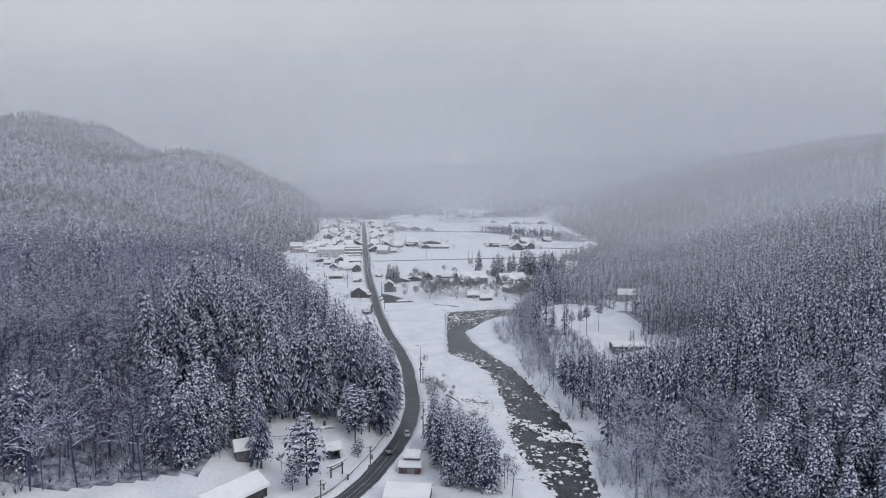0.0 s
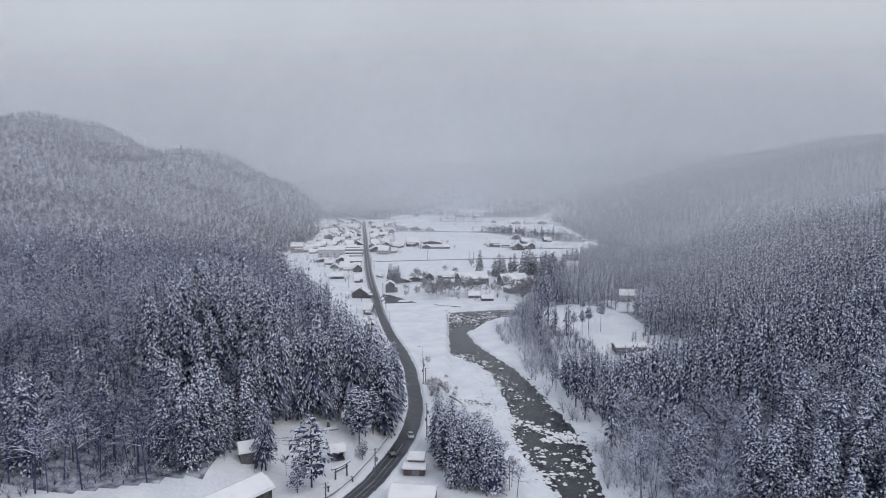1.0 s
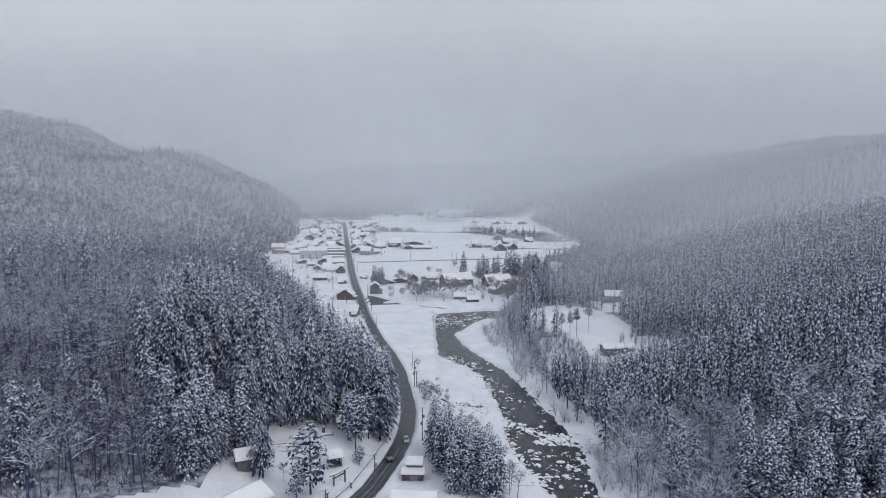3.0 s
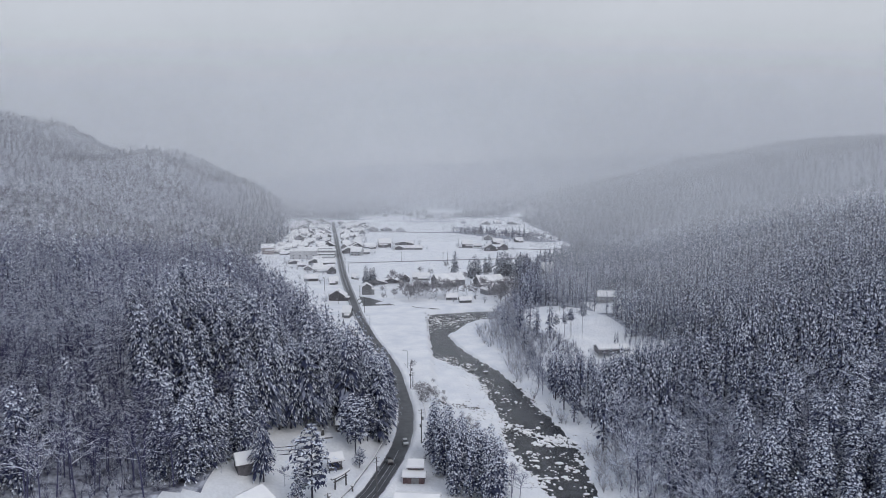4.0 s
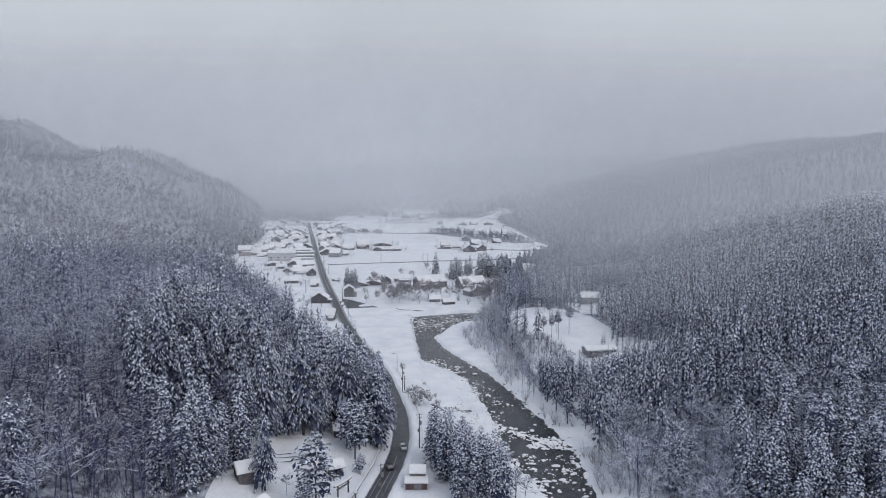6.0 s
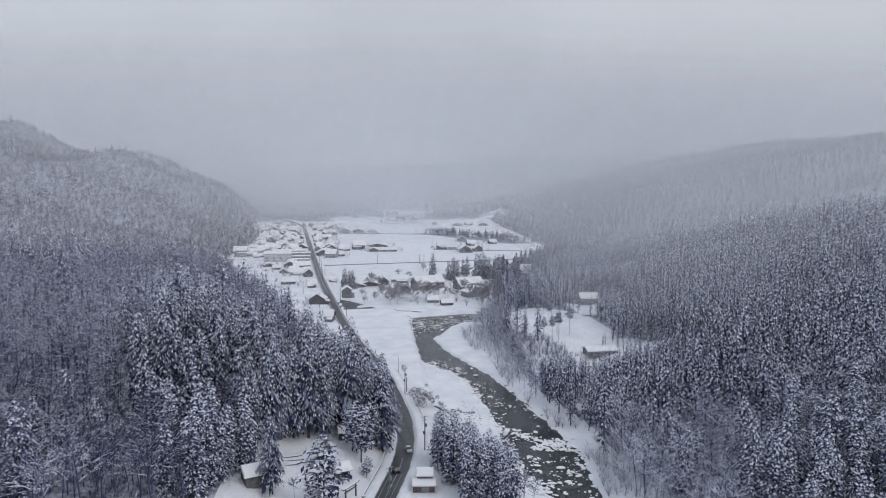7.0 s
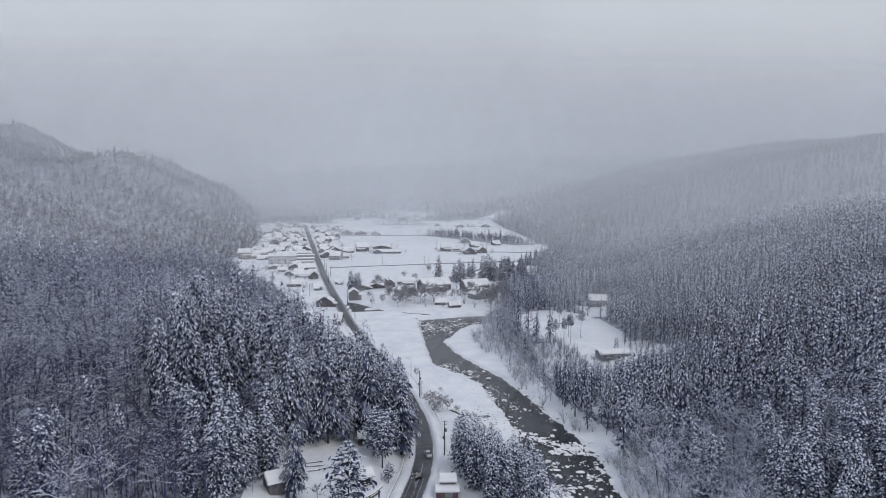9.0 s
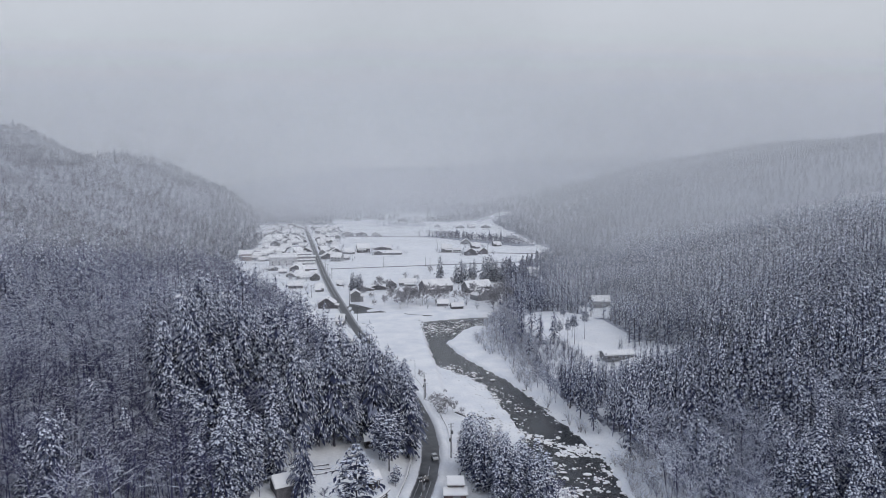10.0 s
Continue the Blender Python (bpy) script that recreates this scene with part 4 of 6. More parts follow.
# ---------------------------------------------------------------- valley haze as mist sheets


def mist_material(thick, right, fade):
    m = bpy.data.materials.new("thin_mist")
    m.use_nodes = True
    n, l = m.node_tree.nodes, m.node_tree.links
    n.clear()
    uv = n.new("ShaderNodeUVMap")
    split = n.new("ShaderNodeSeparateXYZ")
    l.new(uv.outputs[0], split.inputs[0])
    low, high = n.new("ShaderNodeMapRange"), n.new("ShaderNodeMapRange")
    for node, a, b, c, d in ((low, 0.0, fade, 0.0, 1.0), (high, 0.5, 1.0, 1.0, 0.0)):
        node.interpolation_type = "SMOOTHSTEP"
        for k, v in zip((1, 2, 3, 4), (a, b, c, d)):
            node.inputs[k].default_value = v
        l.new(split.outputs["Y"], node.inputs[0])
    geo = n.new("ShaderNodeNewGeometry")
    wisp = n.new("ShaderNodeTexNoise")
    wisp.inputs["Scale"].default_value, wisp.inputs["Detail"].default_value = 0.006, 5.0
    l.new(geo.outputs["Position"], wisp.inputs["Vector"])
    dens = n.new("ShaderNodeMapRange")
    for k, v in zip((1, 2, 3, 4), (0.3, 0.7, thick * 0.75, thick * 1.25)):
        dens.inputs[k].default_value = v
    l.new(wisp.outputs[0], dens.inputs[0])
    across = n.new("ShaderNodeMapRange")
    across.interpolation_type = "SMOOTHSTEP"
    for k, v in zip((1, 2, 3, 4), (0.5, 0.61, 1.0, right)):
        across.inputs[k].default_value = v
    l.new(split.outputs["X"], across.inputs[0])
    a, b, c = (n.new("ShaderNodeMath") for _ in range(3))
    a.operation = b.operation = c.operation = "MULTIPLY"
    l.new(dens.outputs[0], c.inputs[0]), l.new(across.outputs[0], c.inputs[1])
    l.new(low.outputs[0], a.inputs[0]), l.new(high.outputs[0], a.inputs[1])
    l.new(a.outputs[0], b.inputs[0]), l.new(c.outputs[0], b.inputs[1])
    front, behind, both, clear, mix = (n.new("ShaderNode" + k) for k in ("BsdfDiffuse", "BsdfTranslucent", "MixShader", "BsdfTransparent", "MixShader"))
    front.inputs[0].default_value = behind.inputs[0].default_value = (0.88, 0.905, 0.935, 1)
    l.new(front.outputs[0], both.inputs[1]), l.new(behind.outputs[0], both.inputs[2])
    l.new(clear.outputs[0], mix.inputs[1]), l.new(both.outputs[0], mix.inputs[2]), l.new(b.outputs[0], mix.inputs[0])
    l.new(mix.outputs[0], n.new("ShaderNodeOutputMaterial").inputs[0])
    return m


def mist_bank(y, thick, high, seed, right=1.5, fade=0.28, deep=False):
    """A thin, wavy see-through sheet that stands in for misty haze across the valley; it hangs above the village and
    reaches down on the slopes.
    """
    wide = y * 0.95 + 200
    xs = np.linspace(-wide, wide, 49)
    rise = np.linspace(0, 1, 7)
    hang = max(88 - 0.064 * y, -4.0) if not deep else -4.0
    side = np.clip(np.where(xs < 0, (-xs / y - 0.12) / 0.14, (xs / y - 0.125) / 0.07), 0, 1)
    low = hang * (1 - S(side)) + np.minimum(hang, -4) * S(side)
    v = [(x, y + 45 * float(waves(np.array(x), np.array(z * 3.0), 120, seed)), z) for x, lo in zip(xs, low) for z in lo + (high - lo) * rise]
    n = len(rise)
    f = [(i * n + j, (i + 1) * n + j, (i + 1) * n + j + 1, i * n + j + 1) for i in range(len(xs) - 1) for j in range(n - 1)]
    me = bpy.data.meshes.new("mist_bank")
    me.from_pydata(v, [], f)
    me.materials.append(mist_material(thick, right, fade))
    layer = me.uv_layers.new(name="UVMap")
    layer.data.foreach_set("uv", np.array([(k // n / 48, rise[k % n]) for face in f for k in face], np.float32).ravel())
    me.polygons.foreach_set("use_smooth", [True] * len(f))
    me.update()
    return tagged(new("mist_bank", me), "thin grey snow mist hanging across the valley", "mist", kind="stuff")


scene.cycles.transparent_max_bounces = 32
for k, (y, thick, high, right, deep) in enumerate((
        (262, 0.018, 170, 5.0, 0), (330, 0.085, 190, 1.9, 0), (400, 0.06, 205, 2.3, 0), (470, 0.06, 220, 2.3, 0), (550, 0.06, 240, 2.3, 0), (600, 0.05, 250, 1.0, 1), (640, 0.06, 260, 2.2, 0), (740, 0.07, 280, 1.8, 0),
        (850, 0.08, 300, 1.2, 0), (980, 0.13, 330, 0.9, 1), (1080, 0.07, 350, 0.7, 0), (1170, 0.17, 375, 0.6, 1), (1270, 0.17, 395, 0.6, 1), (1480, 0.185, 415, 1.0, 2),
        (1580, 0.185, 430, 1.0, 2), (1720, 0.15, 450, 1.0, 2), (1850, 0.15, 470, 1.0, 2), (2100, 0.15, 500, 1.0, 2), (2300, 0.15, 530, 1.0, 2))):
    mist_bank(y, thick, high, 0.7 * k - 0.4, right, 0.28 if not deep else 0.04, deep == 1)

# ---------------------------------------------------------------- houses


def gable(w, d, z, rise, thick, over, bevel=0.0):
    """A gable roof slab with its ridge along x, over a body of w by d."""
    m = Mesh()
    a, b = w / 2 + over, d / 2 + over
    dz = rise * over / (d / 2)
    lo = [(-a, -b, z - dz), (a, -b, z - dz), (a, 0, z + rise), (-a, 0, z + rise), (a, b, z - dz), (-a, b, z - dz)]
    e = bevel
    hi = [(-a + e, -b + e, z - dz + thick), (a - e, -b + e, z - dz + thick), (a - e, 0, z + rise + thick), (-a + e, 0, z + rise + thick), (a - e, b - e, z - dz + thick), (-a + e, b - e, z - dz + thick)]
    m.add(lo + hi, [(0, 3, 2, 1), (3, 5, 4, 2), (6, 7, 8, 9), (9, 8, 10, 11), (0, 1, 7, 6), (1, 2, 8, 7), (2, 4, 10, 8), (4, 5, 11, 10), (5, 3, 9, 11), (3, 0, 6, 9)])
    return m


def window(parent, x, y, z, w, h, facing, trim):
    """A framed window set on a wall; facing: 0 front, 1 back, 2 the +x side, 3 the -x side."""
    fr = Mesh()
    t = 0.09
    for cx, cz, sx, sz in ((0, h / 2, w + t, t), (0, -h / 2, w + t, t), (-w / 2, 0, t, h), (w / 2, 0, t, h), (0, 0, t * 0.7, h)):
        fr.box(cx, 0, cz, sx, 0.1, sz)
    ob = part("window", fr, trim, parent)
    ob.matrix_basis = pose(x, y, z, 0, 0, (0, 180, 90, -90)[facing])
    part("pane", Mesh().box(0, 0.02, 0, w - 0.02, 0.04, h - 0.02), GLASS, ob)
    return ob


def house(x, y, w, d, h, rot, wall, rise, ridge, label, z=None, snow=0.55, category="house", group="village houses", windows=True):
    """A house with its walls, gabled roof, snow on the roof, windows and door; the front faces -y before it is turned."""
    if y > 850 and group:
        w, d = w * 0.86, d * 0.86
    if ridge == "y":
        w, d = d, w
        rot = rot + 90
    ob = thing("house" if category == "house" else category.replace(" ", "_"), pose(x, y, (float(land(x, y)) if z is None else z) - 0.15, 0, 0, rot), label, category, group)
    body = Mesh()
    a, b = w / 2, d / 2
    body.add([(-a, -b, 0), (a, -b, 0), (a, b, 0), (-a, b, 0), (-a, -b, h), (a, -b, h), (a, b, h), (-a, b, h), (-a, 0, h + rise), (a, 0, h + rise)],
             [(0, 1, 5, 4), (2, 3, 7, 6), (1, 2, 6, 9, 5), (3, 0, 4, 8, 7), (3, 2, 1, 0)])
    part("wall", body, WALLS[wall], ob)
    part("roof", gable(w, d, h + 0.02, rise, 0.14, 0.55), ROOFING, ob)
    part("snow_cover", gable(w, d, h + 0.17, rise, snow, 0.6, 0.16), ROOF_SNOW, ob, "thick snow lying on the roof")
    if category == "house" and group and int(abs(x) * 7 + y) % 3 != 0:
        side = 1 if int(abs(x) * 3 + y) % 2 else -1
        wing = part("lean_to", Mesh().box(0, -b - 1.1, h * 0.31, w * 0.62, 2.3, h * 0.62), WALLS[wall], ob)
        wing.matrix_basis = pose(side * w * 0.15, 0, 0)
        cover = part("snow_cover", Mesh().box(0, 0, 0.3, w * 0.7, 3.0, 0.5, 0, 0.15), ROOF_SNOW, wing)
        cover.matrix_basis = pose(0, -b - 1.3, h * 0.62 + 0.15, 12)
    if windows:
        trim = WALLS["pale"] if wall in ("grey", "timber", "brown") else WALLS["dark"]
        n = max(1, min(4, int(w / 3.2)))
        floors = (1.45,) if h < 4.2 else (1.45, 4.1)
        for fz in floors:
            if fz + 0.6 > h:
                continue
            for k in range(n):
                px = -a + (k + 0.5) * w / n
                if fz < 2 and k == n // 2 and n > 1:
                    door = part("door", Mesh().box(0, 0, 1.0, 0.95, 0.09, 2.0).box(0.36, -0.07, 1.0, 0.06, 0.06, 0.14), WALLS["dark"], ob)
                    door.matrix_basis = pose(px, -b - 0.04, 0.05)
                else:
                    window(ob, px, -b - 0.05, fz, 1.5, 1.05, 0, trim)
            for side in (2, 3):
                window(ob, (a + 0.05) * (1 if side == 2 else -1), 0, fz, 1.3, 1.0, side, trim)
    return ob


# --- village
house(-176, 839, 14.4, 9.0, 8.1, 6, "pink", 3.8, "x", "dusty pink two-storey house at the wood edge")
house(-167, 844, 7.6, 7.0, 2.9, 10, "grey", 2.6, "x", "grey clad village house with snow-laden roof")
house(-154, 832, 12.2, 8.0, 2.4, 5, "timber", 2.2, "x", "haze-grey timber village house with snow-laden roof")
house(-129, 739, 12.6, 7.0, 2.1, 14, "timber", 1.8, "y", "haze-grey timber village house with snow-laden roof")
house(-107, 735, 12.5, 9.0, 3.2, 5, "timber", 3.0, "y", "haze-grey timber village house with snow-laden roof")
house(-94, 725, 17.7, 9.0, 3.5, 14, "brown", 3.3, "x", "brown timber village house with snow-laden roof")
house(-94, 675, 13.7, 9.0, 3.3, 4, "pale", 3.0, "x", "pale clad village house with snow-laden roof")
house(-82, 662, 8.1, 8.0, 3.9, 14, "timber", 3.4, "y", "haze-grey timber village house with snow-laden roof")
house(-99, 700, 8.5, 7.0, 2.8, 8, "grey", 2.2, "x", "grey clad village house with snow-laden roof")
house(-86, 697, 7.0, 6.0, 2.4, 12, "brown", 2.0, "x", "small brown village shed with snow-laden roof")
house(-118, 716, 8.0, 6.5, 2.4, 6, "timber", 2.0, "x", "haze-grey timber village house with snow-laden roof")
house(-108, 688, 7.5, 6.0, 2.3, 4, "grey", 1.9, "y", "small grey village shed with snow-laden roof")
house(-108, 764, 9.0, 6.5, 2.6, 8, "timber", 2.1, "x", "haze-grey timber village house with snow-laden roof")
house(-73, 595, 7.2, 7.0, 3.2, 5, "grey", 2.9, "x", "grey clad village house with snow-laden roof")
house(-95, 616, 12.1, 8.0, 2.7, 4, "brown", 2.5, "x", "low brown shed with snow on its flat roof")
house(-62, 516, 11.8, 9.0, 4.0, -6, "brown", 3.7, "y", "brown timber village house with snow-laden roof")
house(-50, 453, 5.2, 8.0, 3.5, -8, "grey", 3.2, "x", "grey clad village house with snow-laden roof")
house(-44, 398, 3.9, 7.0, 3.5, -8, "pale", 1.6, "y", "pale clad village house with snow-laden roof")
house(-169, 967, 7.9, 9.0, 4.8, 14, "timber", 4.0, "x", "haze-grey timber village house with snow-laden roof")
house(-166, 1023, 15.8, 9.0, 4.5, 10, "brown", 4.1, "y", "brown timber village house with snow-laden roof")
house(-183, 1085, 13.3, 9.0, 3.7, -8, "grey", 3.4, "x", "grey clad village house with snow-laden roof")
house(-151, 1063, 12.1, 9.0, 4.2, 8, "timber", 3.9, "y", "haze-grey timber village house with snow-laden roof")
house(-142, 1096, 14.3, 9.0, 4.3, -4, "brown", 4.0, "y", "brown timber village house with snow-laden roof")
house(-179, 1155, 16.0, 9.0, 4.0, 14, "timber", 3.7, "x", "haze-grey timber village house with snow-laden roof")
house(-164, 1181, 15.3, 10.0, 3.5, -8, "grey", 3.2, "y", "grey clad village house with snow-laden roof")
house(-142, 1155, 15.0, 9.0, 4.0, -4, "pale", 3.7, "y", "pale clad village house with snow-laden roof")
house(-205, 1235, 14.0, 10.0, 4.2, -8, "timber", 3.9, "x", "haze-grey timber village house with snow-laden roof")
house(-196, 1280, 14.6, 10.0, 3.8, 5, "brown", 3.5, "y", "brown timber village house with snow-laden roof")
house(-182, 1296, 12.6, 10.0, 3.8, 8, "timber", 3.5, "x", "haze-grey timber village house with snow-laden roof")
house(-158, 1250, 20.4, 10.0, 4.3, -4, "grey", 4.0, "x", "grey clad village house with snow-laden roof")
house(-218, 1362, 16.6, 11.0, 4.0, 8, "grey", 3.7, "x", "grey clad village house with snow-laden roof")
house(-204, 1397, 15.9, 11.0, 4.1, 10, "timber", 3.8, "y", "haze-grey timber village house with snow-laden roof")
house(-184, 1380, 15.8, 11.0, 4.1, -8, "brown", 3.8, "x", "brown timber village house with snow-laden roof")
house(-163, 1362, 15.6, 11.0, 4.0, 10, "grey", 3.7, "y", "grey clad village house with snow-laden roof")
house(-189, 1475, 21.6, 11.0, 3.6, -4, "timber", 3.3, "y", "haze-grey timber village house with snow-laden roof")
house(-221, 1495, 17.1, 11.0, 2.9, -8, "grey", 2.7, "y", "grey clad village house with snow-laden roof")
house(-81, 845, 13.8, 9.0, 3.7, 14, "timber", 3.4, "y", "haze-grey timber village house with snow-laden roof")
house(-68, 820, 12.7, 10.0, 5.2, -18, "pale", 4.5, "x", "pale clad village house with snow-laden roof")
house(-89, 895, 10.3, 9.0, 3.5, -4, "grey", 3.2, "y", "grey clad village house with snow-laden roof")
house(-59, 838, 9.6, 8.0, 2.5, 8, "brown", 2.3, "x", "brown timber village house with snow-laden roof")
house(-93, 959, 11.8, 10.0, 3.8, 5, "timber", 3.5, "y", "haze-grey timber village house with snow-laden roof")
house(-76, 934, 15.2, 9.0, 3.2, -4, "brown", 2.9, "y", "brown timber village house with snow-laden roof")
house(-58, 910, 16.3, 9.0, 3.1, 8, "grey", 2.9, "x", "grey clad village house with snow-laden roof")
house(-53, 903, 9.6, 9.0, 2.7, -4, "timber", 2.5, "x", "haze-grey timber village house with snow-laden roof")
house(-38, 920, 18.7, 12.0, 5.9, 8, "brown", 5.4, "x", "large brown farmhouse with wide snowy gable")
house(-18, 887, 13.7, 8.0, 2.6, -8, "timber", 2.4, "y", "haze-grey timber village house with snow-laden roof")
house(1, 887, 24.0, 8.0, 2.6, 2, "timber", 2.4, "x", "long low dark shed at the field edge")
house(-12, 950, 27.2, 8.0, 2.3, -4, "brown", 2.2, "y", "brown timber village house with snow-laden roof")
house(-5, 959, 13.3, 8.0, 2.4, 10, "timber", 2.2, "x", "haze-grey timber village house with snow-laden roof")
house(-101, 1043, 13.6, 10.0, 3.6, 10, "grey", 3.3, "x", "grey clad village house with snow-laden roof")
house(-89, 1075, 15.8, 10.0, 3.7, 8, "timber", 3.4, "x", "haze-grey timber village house with snow-laden roof")
house(-108, 1132, 18.5, 10.0, 3.9, -4, "brown", 3.6, "x", "brown timber village house with snow-laden roof")
house(-95, 1182, 15.4, 10.0, 3.5, -4, "grey", 3.2, "x", "grey clad village house with snow-laden roof")
house(-114, 1266, 25.8, 12.0, 5.0, -8, "timber", 4.6, "x", "haze-grey timber village house with snow-laden roof")
house(-88, 1266, 14.5, 10.0, 3.1, -8, "pale", 2.9, "y", "pale clad village house with snow-laden roof")
house(-104, 1208, 21.7, 10.0, 3.6, -4, "grey", 3.3, "y", "grey clad village house with snow-laden roof")
house(-66, 1209, 21.7, 11.0, 4.2, -4, "pale", 3.9, "y", "pale clad village house with snow-laden roof")
house(-42, 1209, 21.7, 11.0, 3.6, -4, "grey", 3.3, "y", "grey clad village house with snow-laden roof")
house(-18, 1183, 17.4, 11.0, 4.1, -4, "pale", 3.8, "y", "pale clad village house with snow-laden roof")
house(-42, 542, 7.0, 8.5, 6.4, 6, "grey", 2.2, "y", "grey two-storey house beside the cleared lot")
house(-57, 626, 6.2, 6.0, 2.2, 5, "timber", 2.0, "x", "haze-grey timber village house with snow-laden roof")
house(-36, 593, 13.1, 8.0, 2.1, 3, "timber", 1.8, "y", "haze-grey timber village house with snow-laden roof")
house(-24, 599, 13.7, 7.0, 2.2, 3, "brown", 2.0, "y", "brown timber village house with snow-laden roof")
house(-12, 606, 8.4, 8.0, 3.6, 4, "brown", 3.3, "y", "brown timber village house with snow-laden roof")
house(3, 620, 15.2, 8.0, 3.0, -4, "grey", 2.8, "x", "grey flat-roofed shed on the field")
house(25, 585, 25.7, 13.0, 5.1, 22, "timber", 4.7, "x", "large weathered barn with broad snowy roof")
house(59, 579, 22.6, 12.0, 4.8, 20, "timber", 4.4, "x", "large weathered farmhouse with broad snowy roof")
house(59, 540, 19.9, 11.0, 4.2, 26, "grey", 3.9, "y", "grey farm building with broad snowy roof")
house(23, 514, 8.0, 5.0, 2.5, 0, "timber", 2.2, "x", "small dark garden shed with thick snow")
house(32, 502, 8.6, 5.0, 2.2, 10, "timber", 2.0, "x", "small dark store with thick snow")
house(72, 911, 15.7, 10.0, 5.4, 0, "timber", 4.5, "x", "haze-grey timber village house with snow-laden roof")
house(97, 867, 16.3, 10.0, 4.7, 5, "timber", 4.3, "y", "haze-grey timber village house with snow-laden roof")
house(114, 1025, 14.3, 10.0, 4.0, -4, "grey", 3.7, "y", "grey clad village house with snow-laden roof")
house(119, 960, 14.9, 10.0, 3.8, 10, "timber", 3.5, "x", "haze-grey timber village house with snow-laden roof")
house(115, 881, 13.0, 10.0, 4.3, 14, "brown", 4.0, "y", "brown timber village house with snow-laden roof")
house(154, 987, 13.0, 9.0, 3.4, 14, "timber", 3.1, "x", "haze-grey timber village house with snow-laden roof")
house(87, 918, 12.0, 8.0, 2.3, -4, "grey", 2.1, "x", "grey clad village house with snow-laden roof")
house(118, 621, 9.6, 10.0, 5.1, -20, "pale", 4.5, "x", "pale house half hidden in the trees")
house(-78, 1686, 16.5, 12.0, 4.2, 14, "grey", 3.9, "y", "distant snow-roofed farmhouse on the far fields")
house(-55, 1634, 16.0, 12.0, 4.0, 8, "grey", 3.7, "y", "distant snow-roofed farmhouse on the far fields")
house(-25, 1713, 19.5, 12.0, 4.2, -8, "timber", 3.9, "x", "distant snow-roofed farmhouse on the far fields")
house(2, 1661, 16.3, 12.0, 4.1, 8, "timber", 3.8, "y", "distant snow-roofed farmhouse on the far fields")
house(43, 1771, 17.4, 12.0, 4.4, -4, "grey", 4.0, "x", "distant snow-roofed farmhouse on the far fields")
house(49, 1611, 21.1, 12.0, 3.9, -8, "timber", 3.6, "y", "distant snow-roofed farmhouse on the far fields")
house(85, 1588, 15.6, 12.0, 3.9, 5, "timber", 3.6, "x", "distant snow-roofed farmhouse on the far fields")
house(111, 1420, 9.3, 12.0, 3.5, 10, "pale", 3.2, "y", "distant snow-roofed farmhouse on the far fields")
house(154, 1383, 17.0, 12.0, 3.4, 10, "grey", 3.1, "y", "distant snow-roofed farmhouse on the far fields")
house(180, 1402, 16.1, 12.0, 3.5, 14, "pale", 3.2, "x", "distant snow-roofed farmhouse on the far fields")
house(207, 1384, 20.4, 12.0, 3.4, -8, "timber", 3.1, "y", "distant snow-roofed farmhouse on the far fields")

# the dense rows of houses towards the end of the village
taken = [o.location.to_2d() for o in scene.objects if o.name.startswith("house")]
for k in range(700):
    y = rng.uniform(860, 1430)
    side = -1 if rng.random() < 0.6 else 1
    x = float(road_x(y)) + side * rng.uniform(11, 74 if side < 0 else np.interp(y, [860, 1100, 1430], [22, 45, 70]))
    if len(taken) > 190 or any((Vector((x, y)) - t).length < 13.0 for t in taken):
        continue
    taken.append(Vector((x, y)))
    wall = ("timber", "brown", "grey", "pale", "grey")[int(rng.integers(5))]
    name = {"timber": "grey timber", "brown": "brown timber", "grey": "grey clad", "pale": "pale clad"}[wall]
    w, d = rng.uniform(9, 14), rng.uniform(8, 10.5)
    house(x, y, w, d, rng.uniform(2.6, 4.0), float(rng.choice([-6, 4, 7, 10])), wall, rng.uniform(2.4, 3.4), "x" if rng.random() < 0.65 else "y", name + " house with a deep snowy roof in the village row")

# the long hall by the road: a pale two-storey block with a lower wing
house(-126, 789, 30, 16, 9.0, 3, "pale", 2.0, "x", "large pale two-storey hall with flat snowy roof", category="hall", group="")
house(-102, 806, 20, 11, 7.6, 3, "pale", 0.6, "x", "pale lower wing beside the large hall", category="hall", group="")
house(-101, 793, 19, 8, 5.2, 3, "pale", 0.5, "x", "pale single-storey hall annex with snowy roof", category="hall", group="")
house(-100.5, 782, 18, 8, 3.2, 3, "pale", 0.5, "x", "low pale hall annex with snowy roof", category="hall", group="")
house(-119, 838, 40, 9, 7.0, 3, "grey", 1.0, "x", "long grey building behind the hall", category="hall", group="")

# --- beyond the river
house(121, 449, 11.5, 9, 4.6, -8, "grey", 2.6, "x", "grey timber cabin with snowy roof at the glade", category="cabin", group="")
house(88.5, 331, 15, 7, 2.6, 4, "timber", 1.1, "x", "low shed with a flat snowy roof below the glade", category="shed", group="")

# --- near the road
house(-51, 156.8, 15.4, 7.6, 2.6, 55, "dark", 1.9, "x", "long dark barn with a smooth snow-laden roof", snow=0.7, category="barn", group="")
house(-52.6, 176.6, 5.8, 5.4, 3.3, 24, "brown", 1.3, "x", "small brown garage with a snowy roof below the cedars", windows=False, snow=0.6, category="garage", group="")
house(-10.3, 163.6, 10, 8, 2.4, -8, "red", 1.4, "x", "low red-brown house with a broad snowy roof", snow=0.65, group="")
house(-66, 145.5, 5.5, 5, 2.4, 30, "dark", 1.4, "x", "small dark store with patchy snow on its roof", snow=0.4, category="shed", group="")


